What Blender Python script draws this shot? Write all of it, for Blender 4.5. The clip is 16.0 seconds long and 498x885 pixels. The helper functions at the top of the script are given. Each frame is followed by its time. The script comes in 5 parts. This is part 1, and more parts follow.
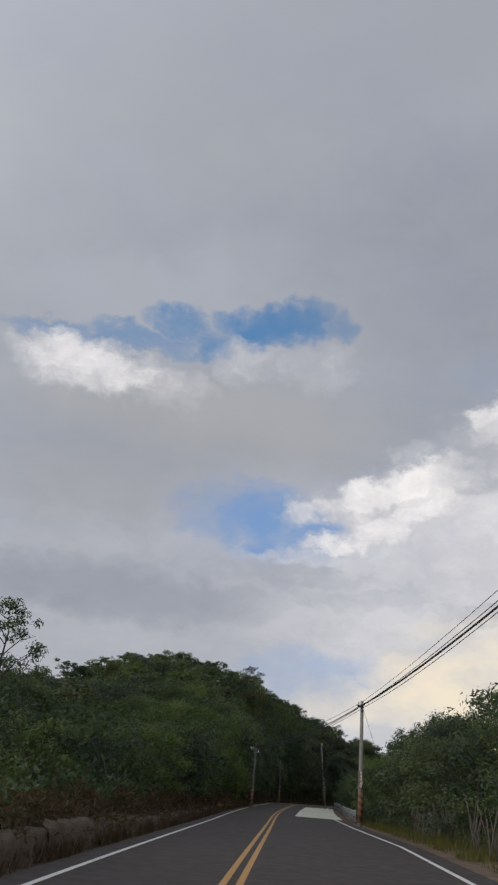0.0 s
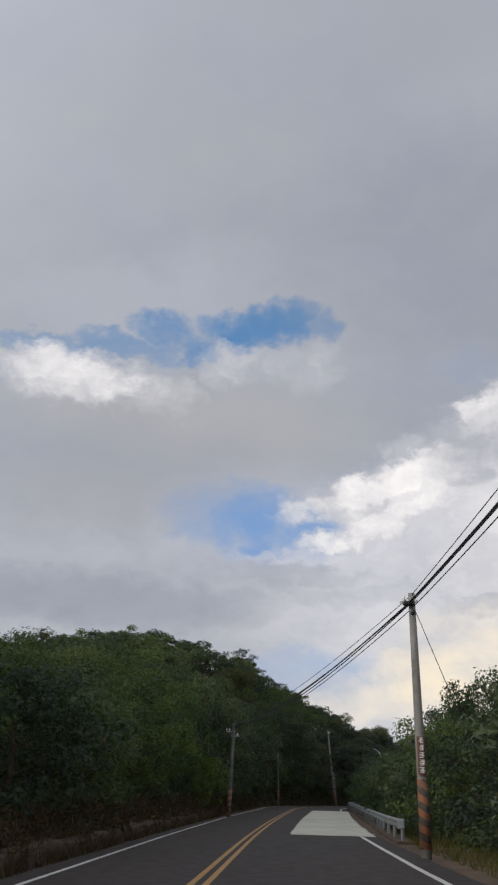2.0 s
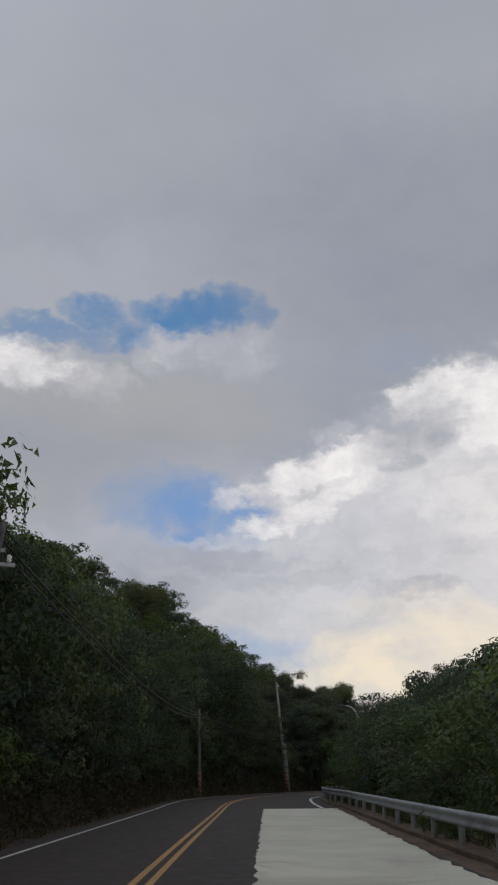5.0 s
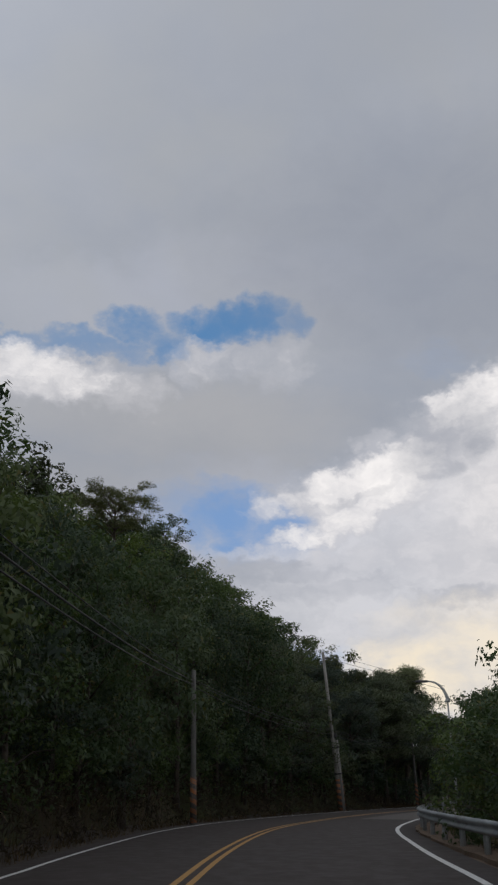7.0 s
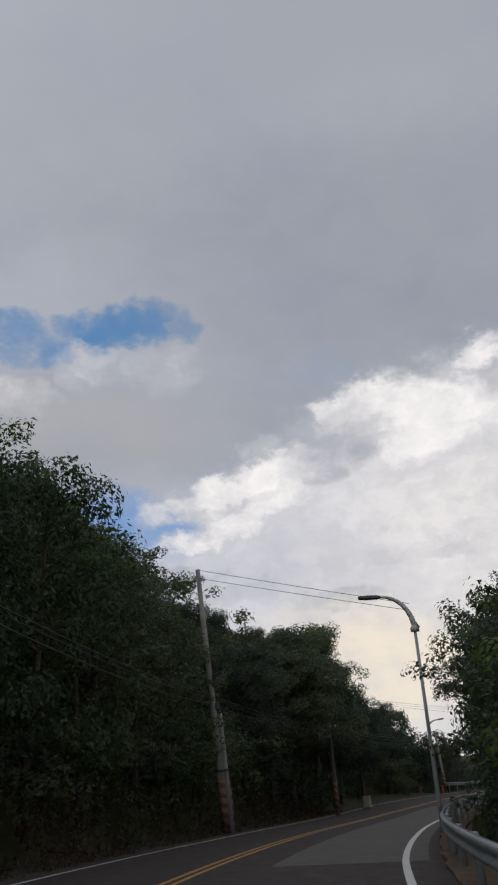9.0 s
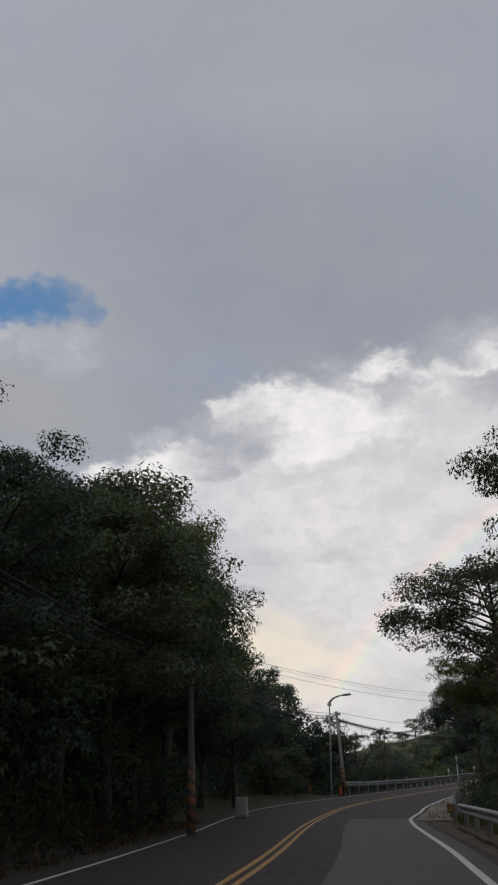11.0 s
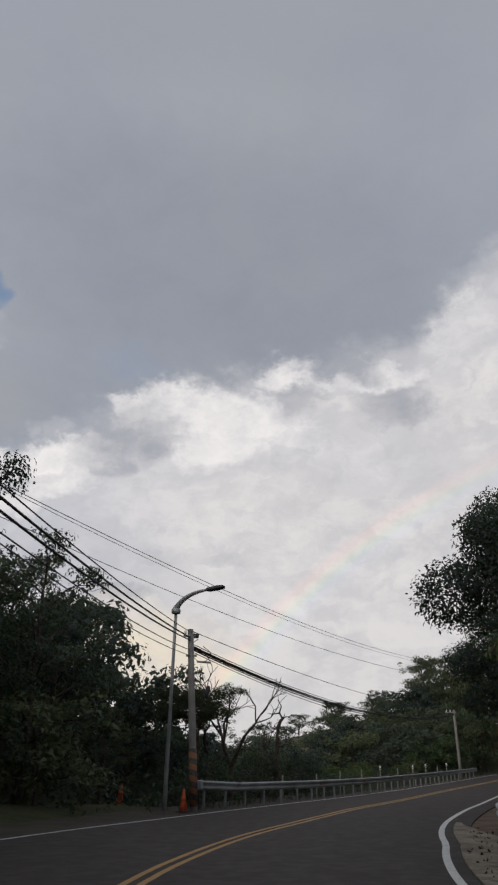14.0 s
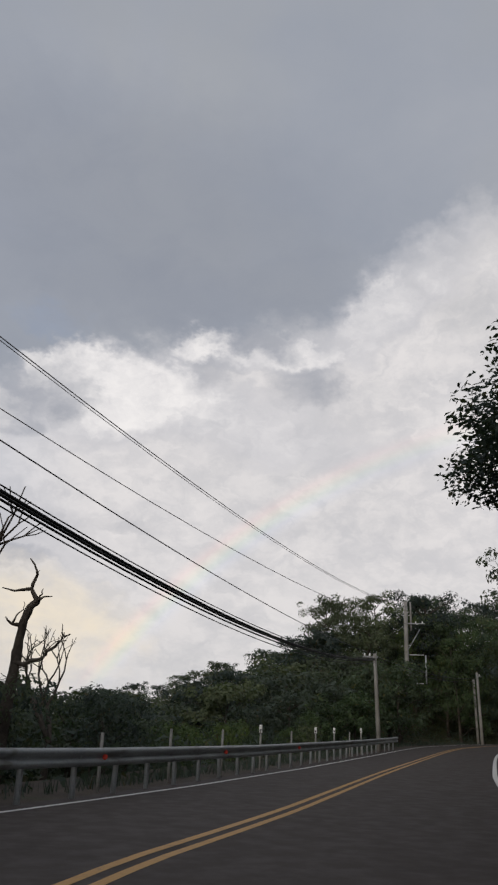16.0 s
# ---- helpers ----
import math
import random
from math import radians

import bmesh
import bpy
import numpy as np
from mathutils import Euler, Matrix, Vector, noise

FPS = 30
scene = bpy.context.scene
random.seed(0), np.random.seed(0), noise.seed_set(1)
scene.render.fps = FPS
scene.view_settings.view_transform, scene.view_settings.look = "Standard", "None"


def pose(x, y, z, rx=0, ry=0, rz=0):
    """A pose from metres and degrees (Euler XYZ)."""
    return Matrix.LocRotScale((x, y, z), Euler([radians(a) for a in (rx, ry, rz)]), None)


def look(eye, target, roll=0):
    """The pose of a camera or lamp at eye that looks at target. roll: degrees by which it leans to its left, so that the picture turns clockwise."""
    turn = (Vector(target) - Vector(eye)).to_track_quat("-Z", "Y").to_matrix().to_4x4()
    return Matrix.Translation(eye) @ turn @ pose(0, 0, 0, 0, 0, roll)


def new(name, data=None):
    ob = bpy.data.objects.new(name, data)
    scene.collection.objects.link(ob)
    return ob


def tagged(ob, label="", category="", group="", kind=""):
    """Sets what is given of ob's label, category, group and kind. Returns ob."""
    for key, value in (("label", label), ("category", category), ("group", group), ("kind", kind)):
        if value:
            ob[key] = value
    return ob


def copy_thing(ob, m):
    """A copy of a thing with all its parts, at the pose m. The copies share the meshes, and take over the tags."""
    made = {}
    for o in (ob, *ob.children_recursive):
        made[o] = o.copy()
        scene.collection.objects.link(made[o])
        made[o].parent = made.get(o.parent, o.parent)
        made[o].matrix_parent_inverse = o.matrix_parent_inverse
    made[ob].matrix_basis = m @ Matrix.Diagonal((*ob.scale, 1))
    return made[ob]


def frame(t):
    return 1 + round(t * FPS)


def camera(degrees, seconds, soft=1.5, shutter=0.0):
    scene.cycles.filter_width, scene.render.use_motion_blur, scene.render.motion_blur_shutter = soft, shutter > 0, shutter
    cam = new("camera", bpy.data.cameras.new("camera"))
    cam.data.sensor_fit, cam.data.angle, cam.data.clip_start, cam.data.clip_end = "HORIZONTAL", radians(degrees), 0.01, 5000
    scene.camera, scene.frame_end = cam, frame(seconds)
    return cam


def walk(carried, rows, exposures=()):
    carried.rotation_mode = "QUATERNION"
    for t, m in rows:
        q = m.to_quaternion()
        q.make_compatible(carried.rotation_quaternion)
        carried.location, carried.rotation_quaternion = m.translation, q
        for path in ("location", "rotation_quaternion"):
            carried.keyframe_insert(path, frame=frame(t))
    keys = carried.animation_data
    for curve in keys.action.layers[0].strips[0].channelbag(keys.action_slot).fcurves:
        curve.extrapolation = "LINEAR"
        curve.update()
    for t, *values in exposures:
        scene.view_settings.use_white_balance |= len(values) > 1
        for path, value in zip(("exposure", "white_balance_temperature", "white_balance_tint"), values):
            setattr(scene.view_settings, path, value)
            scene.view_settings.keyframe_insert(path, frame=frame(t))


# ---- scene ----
cam = camera(34.3, 16.0, soft=2.3)
PATH = [
    (0, (0.000, -0.000, 1.450), (-0.046, 9.214, 5.336), 4.72),
    (0.5, (1.311, 6.695, 1.467), (1.291, 15.899, 5.376), 3.51),
    (1, (2.143, 13.895, 1.455), (2.189, 23.085, 5.395), 1.76),
    (1.5, (2.539, 21.440, 1.386), (2.571, 30.640, 5.305), 1.55),
    (2, (2.970, 29.011, 1.285), (3.042, 38.212, 5.202), 1.52),
    (2.5, (3.340, 36.687, 1.197), (3.787, 45.931, 4.984), -0.53),
    (3, (3.771, 44.127, 1.133), (4.571, 53.378, 4.844), -0.88),
    (3.5, (4.203, 51.932, 1.056), (5.079, 61.172, 4.778), -0.66),
    (3.7, (4.428, 55.082, 1.038), (5.280, 64.318, 4.776), 0.26),
    (4.2, (5.099, 62.852, 0.990), (5.791, 72.092, 4.750), 0.83),
    (4.7, (5.833, 70.441, 0.929), (6.573, 79.675, 4.695), 0.15),
    (5.2, (6.621, 77.823, 0.860), (7.593, 87.033, 4.633), -0.77),
    (5.8, (7.590, 86.382, 0.782), (8.574, 95.577, 4.587), -1.11),
    (6, (7.902, 89.156, 0.761), (8.597, 98.369, 4.588), -0.49),
    (6.5, (8.672, 96.128, 0.725), (9.257, 105.335, 4.584), -0.69),
    (7, (9.393, 103.098, 0.696), (9.822, 112.304, 4.576), -0.12),
    (7.5, (10.116, 109.449, 0.683), (10.555, 118.645, 4.587), -0.13),
    (8, (10.790, 115.442, 0.668), (11.724, 124.591, 4.596), -1.41),
    (8.5, (11.978, 122.148, 0.633), (13.384, 131.237, 4.558), -3.09),
    (8.7, (12.503, 124.904, 0.615), (14.145, 133.956, 4.535), -3.90),
    (9.2, (13.959, 131.802, 0.559), (15.864, 140.812, 4.457), -2.77),
    (9.7, (15.603, 138.623, 0.495), (17.669, 147.612, 4.360), -1.08),
    (10.2, (17.441, 145.280, 0.428), (19.805, 154.209, 4.260), -0.39),
    (10.8, (19.964, 152.925, 0.352), (22.877, 161.699, 4.164), -0.84),
    (11, (20.906, 155.354, 0.333), (23.980, 164.072, 4.146), -1.00),
    (11.5, (23.457, 161.193, 0.301), (26.853, 169.788, 4.122), -1.39),
    (12, (26.082, 166.832, 0.243), (29.632, 175.362, 4.068), -1.34),
    (12.5, (28.785, 172.278, 0.167), (32.633, 180.684, 3.979), -1.00),
    (13, (31.561, 177.805, 0.086), (35.471, 186.192, 3.876), -0.35),
    (13.5, (34.552, 183.629, -0.015), (38.547, 191.973, 3.783), 0.20),
    (14, (37.702, 189.101, -0.120), (41.905, 197.327, 3.711), 0.80),
    (14.5, (41.069, 194.383, -0.186), (45.473, 202.589, 3.455), 1.20),
    (15, (44.664, 199.499, -0.196), (49.663, 207.426, 3.293), 0.79),
    (15.5, (48.420, 204.509, -0.154), (53.543, 212.346, 3.357), 1.32),
    (16, (52.332, 208.933, -0.092), (57.546, 216.700, 3.442), 2.46),
]

walk(cam, [(t, look(eye, target, roll)) for t, eye, target, roll in PATH],
     [(0.0, 0.0), (0.5, 0.02), (1.0, 0.08), (2.0, 0.09), (3.5, 0.06), (6.0, -0.08), (6.5, -0.02), (7.0, 0.02), (8.5, 0.04), (11.0, -0.04), (14.5, -0.10), (16.0, -0.06)])

# ---- world and sun ----
SUN_AZ, SUN_EL = 239.0, 19.0      # degrees clockwise from +y, and above the horizon: low behind the drive, opposite the rainbow's centre


class Net:
    """Short hand for wiring value nodes."""

    def __init__(self, tree):
        self.t, self.n, self.l = tree, tree.nodes, tree.links

    def put(self, sock, v):
        if isinstance(v, bpy.types.NodeSocket):
            self.l.new(v, sock)
        else:
            sock.default_value = v

    def math(self, op, a, b=0.0, c=0.0, clamp=False):
        m = self.n.new("ShaderNodeMath")
        m.operation, m.use_clamp = op, clamp
        for k, v in enumerate((a, b, c)):
            self.put(m.inputs[k], v)
        return m.outputs[0]

    def add(self, a, b): return self.math("ADD", a, b)
    def sub(self, a, b): return self.math("SUBTRACT", a, b)
    def mul(self, a, b): return self.math("MULTIPLY", a, b)
    def div(self, a, b): return self.math("DIVIDE", a, b)

    def step(self, v, lo, hi, a=0.0, b=1.0):
        m = self.n.new("ShaderNodeMapRange")
        m.interpolation_type = "SMOOTHSTEP"
        self.put(m.inputs["Value"], v)
        for k, x in (("From Min", lo), ("From Max", hi), ("To Min", a), ("To Max", b)):
            m.inputs[k].default_value = x
        return m.outputs[0]

    def noise(self, vec, scale, detail=4.0, rough=0.5, distort=0.0, dims="3D"):
        m = self.n.new("ShaderNodeTexNoise")
        m.noise_dimensions = dims
        if vec is not None:
            self.l.new(vec, m.inputs["Vector"])
        for k, x in (("Scale", scale), ("Detail", detail), ("Roughness", rough), ("Distortion", distort)):
            m.inputs[k].default_value = x
        return m.outputs["Fac"]

    def vec(self, x, y, z=0.0):
        m = self.n.new("ShaderNodeCombineXYZ")
        for k, v in enumerate((x, y, z)):
            self.put(m.inputs[k], v)
        return m.outputs[0]

    def mix(self, fac, a, b, how="MIX"):
        m = self.n.new("ShaderNodeMix")
        m.data_type, m.blend_type = "RGBA", how
        self.put(m.inputs[0], fac)
        self.put(m.inputs[6], a)
        self.put(m.inputs[7], b)
        return m.outputs[2]

    def ramp(self, fac, stops):
        m = self.n.new("ShaderNodeValToRGB")
        e = m.color_ramp.elements
        while len(e) > 1:
            e.remove(e[-1])
        for k, (p, c) in enumerate(stops):
            el = e[0] if k == 0 else e.new(p)
            el.position, el.color = p, (*c, 1.0)
        self.put(m.inputs[0], fac)
        return m.outputs[0]


def build_world():
    w = bpy.data.worlds.new("evening_sky")
    scene.world = w
    w.use_nodes = True
    w.node_tree.nodes.clear()
    k = Net(w.node_tree)
    sun_dir = (math.sin(radians(SUN_AZ)) * math.cos(radians(SUN_EL)), math.cos(radians(SUN_AZ)) * math.cos(radians(SUN_EL)), math.sin(radians(SUN_EL)))
    tc = k.n.new("ShaderNodeTexCoord").outputs["Generated"]
    sep = k.n.new("ShaderNodeSeparateXYZ")
    k.l.new(tc, sep.inputs[0])
    x, y, z = sep.outputs
    az = k.mul(k.math("ARCTAN2", x, y), 57.2958)
    el = k.mul(k.math("ARCSINE", z), 57.2958)
    # drifting cloud sheet, flattened towards the horizon
    zz = k.add(k.math("MAXIMUM", z, 0.0), 0.16)
    flat = k.vec(k.div(x, zz), k.div(y, zz), 0.0)
    n1 = k.noise(flat, 1.3, 6.0, 0.55, 0.3)
    n2 = k.noise(flat, 4.2, 7.0, 0.6, 0.2)
    round_ = k.vec(k.mul(az, 0.1), k.mul(el, 0.16), 0.0)
    n3 = k.noise(round_, 1.6, 7.0, 0.62, 0.4)
    n4 = k.noise(round_, 0.55, 4.0, 0.5, 0.2)
    n5 = k.noise(k.vec(k.mul(az, 0.1), k.mul(el, 0.12), 3.1), 4.0, 6.0, 0.55, 0.3)
    # ragged edges: the place in the sky is pushed about at three sizes
    def push(seed, big, mid, small):
        v = k.vec(k.mul(az, 0.1), k.mul(el, 0.14), seed)
        out = k.mul(k.sub(k.noise(v, 1.6, 2.0, 0.5), 0.5), big)
        out = k.add(out, k.mul(k.sub(k.noise(v, 5.5, 3.0, 0.55), 0.5), mid))
        return k.add(out, k.mul(k.sub(k.noise(v, 17.0, 4.0, 0.6), 0.5), small))

    a2, e2 = k.add(az, push(1.7, 4.0, 3.6, 0.9)), k.add(el, push(7.3, 2.2, 2.6, 0.7))

    def billow(scale, seed):
        n = k.noise(k.vec(k.mul(a2, 0.10), k.mul(e2, 0.15), seed), scale, 2.0, 0.5)
        return k.math("ABSOLUTE", k.sub(k.mul(n, 2.0), 1.0))

    puff = k.math("MINIMUM", k.mul(k.add(k.add(k.mul(billow(1.9, 1.3), 0.5), k.mul(billow(4.4, 5.1), 0.32)), k.mul(billow(10.0, 8.7), 0.18)), 2.8), 1.0)

    def blob(a0, e0, ra, re, amp=1.0, tilt=0.0, below=1.0):
        """A soft patch of sky; below: how much further it reaches downwards than up."""
        da, de = k.sub(a2, a0), k.sub(e2, e0)
        if tilt:
            de = k.sub(de, k.mul(da, tilt))
        if below != 1.0:
            de = k.add(k.math("MAXIMUM", de, 0.0), k.mul(k.math("MINIMUM", de, 0.0), 1.0 / below))
        r = k.add(k.math("POWER", k.div(da, ra), 2.0), k.math("POWER", k.div(de, re), 2.0))
        return k.step(r, 0.0, 2.3, amp, 0.0)

    def most(*some):
        out = some[0]
        for s in some[1:]:
            out = k.math("MAXIMUM", out, s)
        return out

    # gaps with clear sky
    deep = most(blob(-15.0, 28.9, 4.5, 0.6, 0.5), blob(-9.8, 29.3, 4.5, 0.7, 0.6), blob(-6.6, 30.6, 2.3, 1.0, 0.75), blob(-4.0, 29.7, 2.2, 1.0, 0.75), blob(-0.4, 31.1, 3.0, 1.1, 0.95),
                blob(2.6, 31.7, 3.0, 1.35, 1.0, 0.12), blob(6.3, 31.3, 1.5, 1.1, 0.7), blob(-60.0, 40.0, 18.0, 6.0, 0.8), blob(140.0, 35.0, 30.0, 8.0, 0.8))
    pale = most(blob(1.9, 17.0, 3.6, 2.2, 1.0), blob(-2.0, 17.9, 3.2, 2.0, 0.5), blob(4.4, 16.3, 2.4, 1.6, 0.9), blob(0.6, 19.4, 3.0, 0.9, 0.5), blob(5.6, 7.4, 4.5, 1.3, 0.5), blob(18.0, 27.6, 3.0, 0.9, 0.14))
    # sunlit heads: crisp above, fading below
    heads = most(blob(-14.5, 27.6, 4.6, 1.3, 0.8, 0.0, 1.8), blob(-11.2, 27.2, 3.4, 1.2, 0.8, 0.0, 1.8), blob(-7.4, 26.8, 3.6, 1.1, 0.6, -0.1, 1.8), blob(-1.0, 29.2, 3.0, 1.1, 0.5, 0.0, 1.8), blob(4.6, 28.7, 3.4, 1.2, 0.42, 0.0, 1.8),
                 blob(5.8, 18.6, 3.0, 0.9, 0.75, 0.25), blob(9.6, 19.6, 3.2, 1.2, 0.9, 0.25, 1.5), blob(13.6, 20.8, 3.4, 1.6, 1.0, 0.15, 2.0), blob(6.6, 16.2, 2.6, 0.9, 0.8, 0.2), blob(10.8, 17.6, 3.6, 1.2, 0.85, 0.2),
                 blob(4.2, 14.8, 4.2, 0.6, 0.5), blob(18.4, 24.6, 2.6, 1.6, 1.0, 0.3), blob(20.8, 25.4, 3.0, 1.4, 1.0, 0.15, 2.2), blob(25.0, 24.6, 4.6, 2.0, 1.0, 0.0, 1.8), blob(22.6, 22.6, 4.2, 1.8, 0.95, 0.0, 1.6),
                 blob(29.6, 27.2, 3.0, 1.1, 0.95, 0.1), blob(33.4, 26.6, 2.6, 0.9, 0.75), blob(38.0, 26.8, 3.8, 1.2, 0.9, 0.1), blob(30.0, 23.0, 5.0, 2.0, 0.8), blob(11.8, 22.6, 1.4, 0.9, 0.5),
                 blob(43.5, 29.6, 3.6, 2.4, 0.75, 0.5), blob(47.5, 32.4, 4.6, 2.6, 0.6, 0.4), blob(36.0, 21.5, 6.0, 2.2, 0.6), blob(42.0, 20.0, 5.0, 1.2, 0.5), blob(20.5, 12.8, 4.0, 1.4, 0.45), blob(16.0, 14.6, 6.0, 1.6, 0.5),
                 blob(-7.6, 15.4, 5.0, 1.2, 0.22), blob(1.6, 11.2, 4.4, 1.2, 0.30), blob(-1.2, 13.2, 2.4, 0.8, 0.26))
    # bellies and pockets of shade
    belly = most(blob(-10.0, 11.6, 10.0, 1.7, 1.0), blob(3.8, 13.6, 5.0, 0.8, 0.6), blob(-9.0, 21.0, 11.0, 3.2, 0.35), blob(20.0, 36.0, 18.0, 6.5, 0.9), blob(26.0, 31.2, 11.0, 3.0, 1.0, 0.05), blob(36.5, 31.8, 5.0, 3.0, 0.8, 0.2),
                 blob(17.2, 22.6, 3.0, 2.0, 0.75, 0.5), blob(20.2, 22.8, 2.0, 1.6, 0.85), blob(15.2, 21.6, 1.5, 1.1, 0.6), blob(34.4, 27.6, 2.8, 0.8, 0.8, -0.2), blob(30.9, 25.9, 1.8, 0.8, 0.5), blob(38.4, 24.8, 3.0, 1.3, 0.8),
                 blob(18.0, 11.4, 3.0, 0.6, 0.6), blob(16.3, 20.6, 1.8, 0.8, 0.6), blob(30.0, 22.0, 1.8, 0.5, 0.35), blob(23.6, 14.4, 4.0, 0.5, 0.25), blob(8.4, 12.4, 4.5, 0.8, 0.45), blob(11.0, 18.9, 3.0, 0.35, 0.35, 0.2))
    detail = k.step(k.add(k.mul(n3, 0.65), k.mul(n5, 0.35)), 0.34, 0.62)
    lump = k.add(k.mul(puff, 0.6), k.mul(detail, 0.4))
    lit = k.mul(k.step(k.add(heads, k.mul(k.sub(lump, 0.5), 0.45)), 0.0, 1.05), k.step(heads, 0.0, 0.3))
    bright = k.step(k.add(k.mul(heads, 0.8), k.mul(lump, 0.35)), 0.45, 1.15)
    sky = k.n.new("ShaderNodeTexSky")
    sky.sky_type, sky.sun_disc = "NISHITA", False
    sky.sun_elevation, sky.sun_rotation = radians(SUN_EL), radians(SUN_AZ)
    air = k.mix(1.0, sky.outputs[0], (0.075, 0.075, 0.075, 1), "MULTIPLY")
    clear_high = k.mix(0.75, air, (0.078, 0.25, 0.52, 1))
    clear_low = k.mix(0.75, air, (0.22, 0.37, 0.66, 1))
    body = k.ramp(k.add(k.mul(n1, 0.65), k.mul(n2, 0.35)), [(0.3, (0.305, 0.330, 0.385)), (0.5, (0.355, 0.373, 0.418)), (0.7, (0.415, 0.425, 0.458))])
    # the cloud sheet thins to a pale veil low in the sky and to the right of the road
    def rise(lo, hi, by):
        return k.mul(k.math("DIVIDE", k.sub(az, lo), hi - lo, clamp=True), by)

    rim = k.add(k.add(k.add(rise(1.0, 21.0, 8.5), rise(21.0, 40.0, 3.5)), rise(40.0, 52.0, 7.0)), 18.0)
    under = k.add(k.sub(e2, rim), k.mul(k.sub(lump, 0.5), 2.0))
    veil = k.mul(k.step(under, -4.0, 1.0, 1.0, 0.0), k.step(az, -3.0, 9.0, 0.2, 1.0))
    body = k.mix(k.mul(veil, k.step(k.add(k.mul(n2, 0.35), k.mul(lump, 0.65)), 0.22, 0.72, 0.66, 1.0)), body, k.mix(k.step(az, 12.0, 24.0), (0.66, 0.65, 0.675, 1), (0.82, 0.775, 0.755, 1)))
    tan = most(blob(-4.0, 24.2, 13.0, 2.8), blob(-10.0, 19.0, 8.0, 2.5, 0.8), blob(2.0, 21.8, 5.0, 1.8, 0.8))
    body = k.mix(k.mul(tan, 0.5), body, (0.425, 0.408, 0.396, 1))
    # a thin lilac veil frays into the gaps
    fray = most(blob(2.0, 33.2, 9.0, 3.6, 1.0), blob(-8.0, 31.6, 9.0, 3.0, 0.8), blob(1.5, 17.6, 7.0, 3.6, 0.9))
    body = k.mix(k.mul(fray, 0.5), body, (0.46, 0.475, 0.545, 1))
    body = k.mix(k.mul(k.step(n4, 0.38, 0.66), k.step(el, 24.0, 34.0, 0.1, 0.5)), body, (0.392, 0.397, 0.405, 1))
    haze = k.step(el, 1.0, 15.0, 1.0, 0.0)
    body = k.mix(k.mul(haze, 0.3), body, (0.60, 0.585, 0.57, 1))
    body = k.mix(k.mul(deep, k.step(n3, 0.28, 0.52, 0.6, 1.0)), body, clear_high)
    body = k.mix(k.mul(pale, k.step(n3, 0.28, 0.55, 0.5, 1.0)), body, clear_low)
    body = k.mix(lit, body, k.mix(bright, (0.56, 0.55, 0.575, 1), (0.97, 0.92, 0.885, 1)))
    body = k.mix(k.mul(belly, k.step(n3, 0.25, 0.6, 0.85, 0.6)), body, (0.285, 0.303, 0.352, 1))
    warm = k.mul(most(blob(13.4, 6.4, 4.0, 2.2, 0.95), blob(9.0, 5.4, 4.0, 1.4, 0.6), blob(19.5, 7.0, 6.0, 3.0, 0.85), blob(17.5, 9.8, 5.0, 1.4, 0.4)), k.add(0.35, k.mul(detail, 0.65)))
    body = k.mix(warm, body, (0.93, 0.80, 0.61, 1))
    top = k.step(el, 34.0, 62.0)
    colour = k.mix(k.mul(top, 0.45), body, (0.350, 0.370, 0.413, 1))
    # faint rainbow round the point opposite the sun
    anti = (math.sin(radians(BOW_AZ)) * math.cos(radians(BOW_EL)), math.cos(radians(BOW_AZ)) * math.cos(radians(BOW_EL)), math.sin(radians(BOW_EL)))
    dot = k.add(k.add(k.mul(x, anti[0]), k.mul(y, anti[1])), k.mul(z, anti[2]))
    ang = k.mul(k.math("ARCCOSINE", dot), 57.2958)
    band = k.ramp(k.step(ang, BOW_R - 1.5, BOW_R + 1.5), [(0.0, (0, 0, 0)), (0.2, (0.0, 0.025, 0.07)), (0.42, (0.0, 0.07, 0.02)), (0.62, (0.10, 0.07, 0.0)), (0.8, (0.13, 0.02, 0.0)), (1.0, (0, 0, 0))])
    colour = k.mix(k.mul(k.mul(k.step(el, 2.0, 6.0), k.step(el, 14.0, 26.0, 1.0, 0.15)), k.step(az, 18.0, 25.0, 0.0, 0.75)), colour, band, "ADD")
    # the sheet brightens towards the low sun behind it
    towards = k.add(k.add(k.mul(x, sun_dir[0]), k.mul(y, sun_dir[1])), k.mul(z, sun_dir[2]))
    glow = k.step(towards, -0.2, 1.0, 1.0, 2.1)
    colour = k.mix(1.0, colour, k.vec(glow, k.add(k.mul(glow, 0.97), 0.03), k.add(k.mul(glow, 0.90), 0.10)), "MULTIPLY")
    colour = k.mix(1.0, colour, (0.983, 1.0, 1.024, 1), "MULTIPLY")
    ground = k.step(el, -3.0, 0.0)
    colour = k.mix(ground, (0.02, 0.025, 0.02, 1), colour)
    bg = k.n.new("ShaderNodeBackground")
    k.l.new(colour, bg.inputs[0])
    bg.inputs[1].default_value = 1.0
    out = k.n.new("ShaderNodeOutputWorld")
    k.l.new(bg.outputs[0], out.inputs[0])


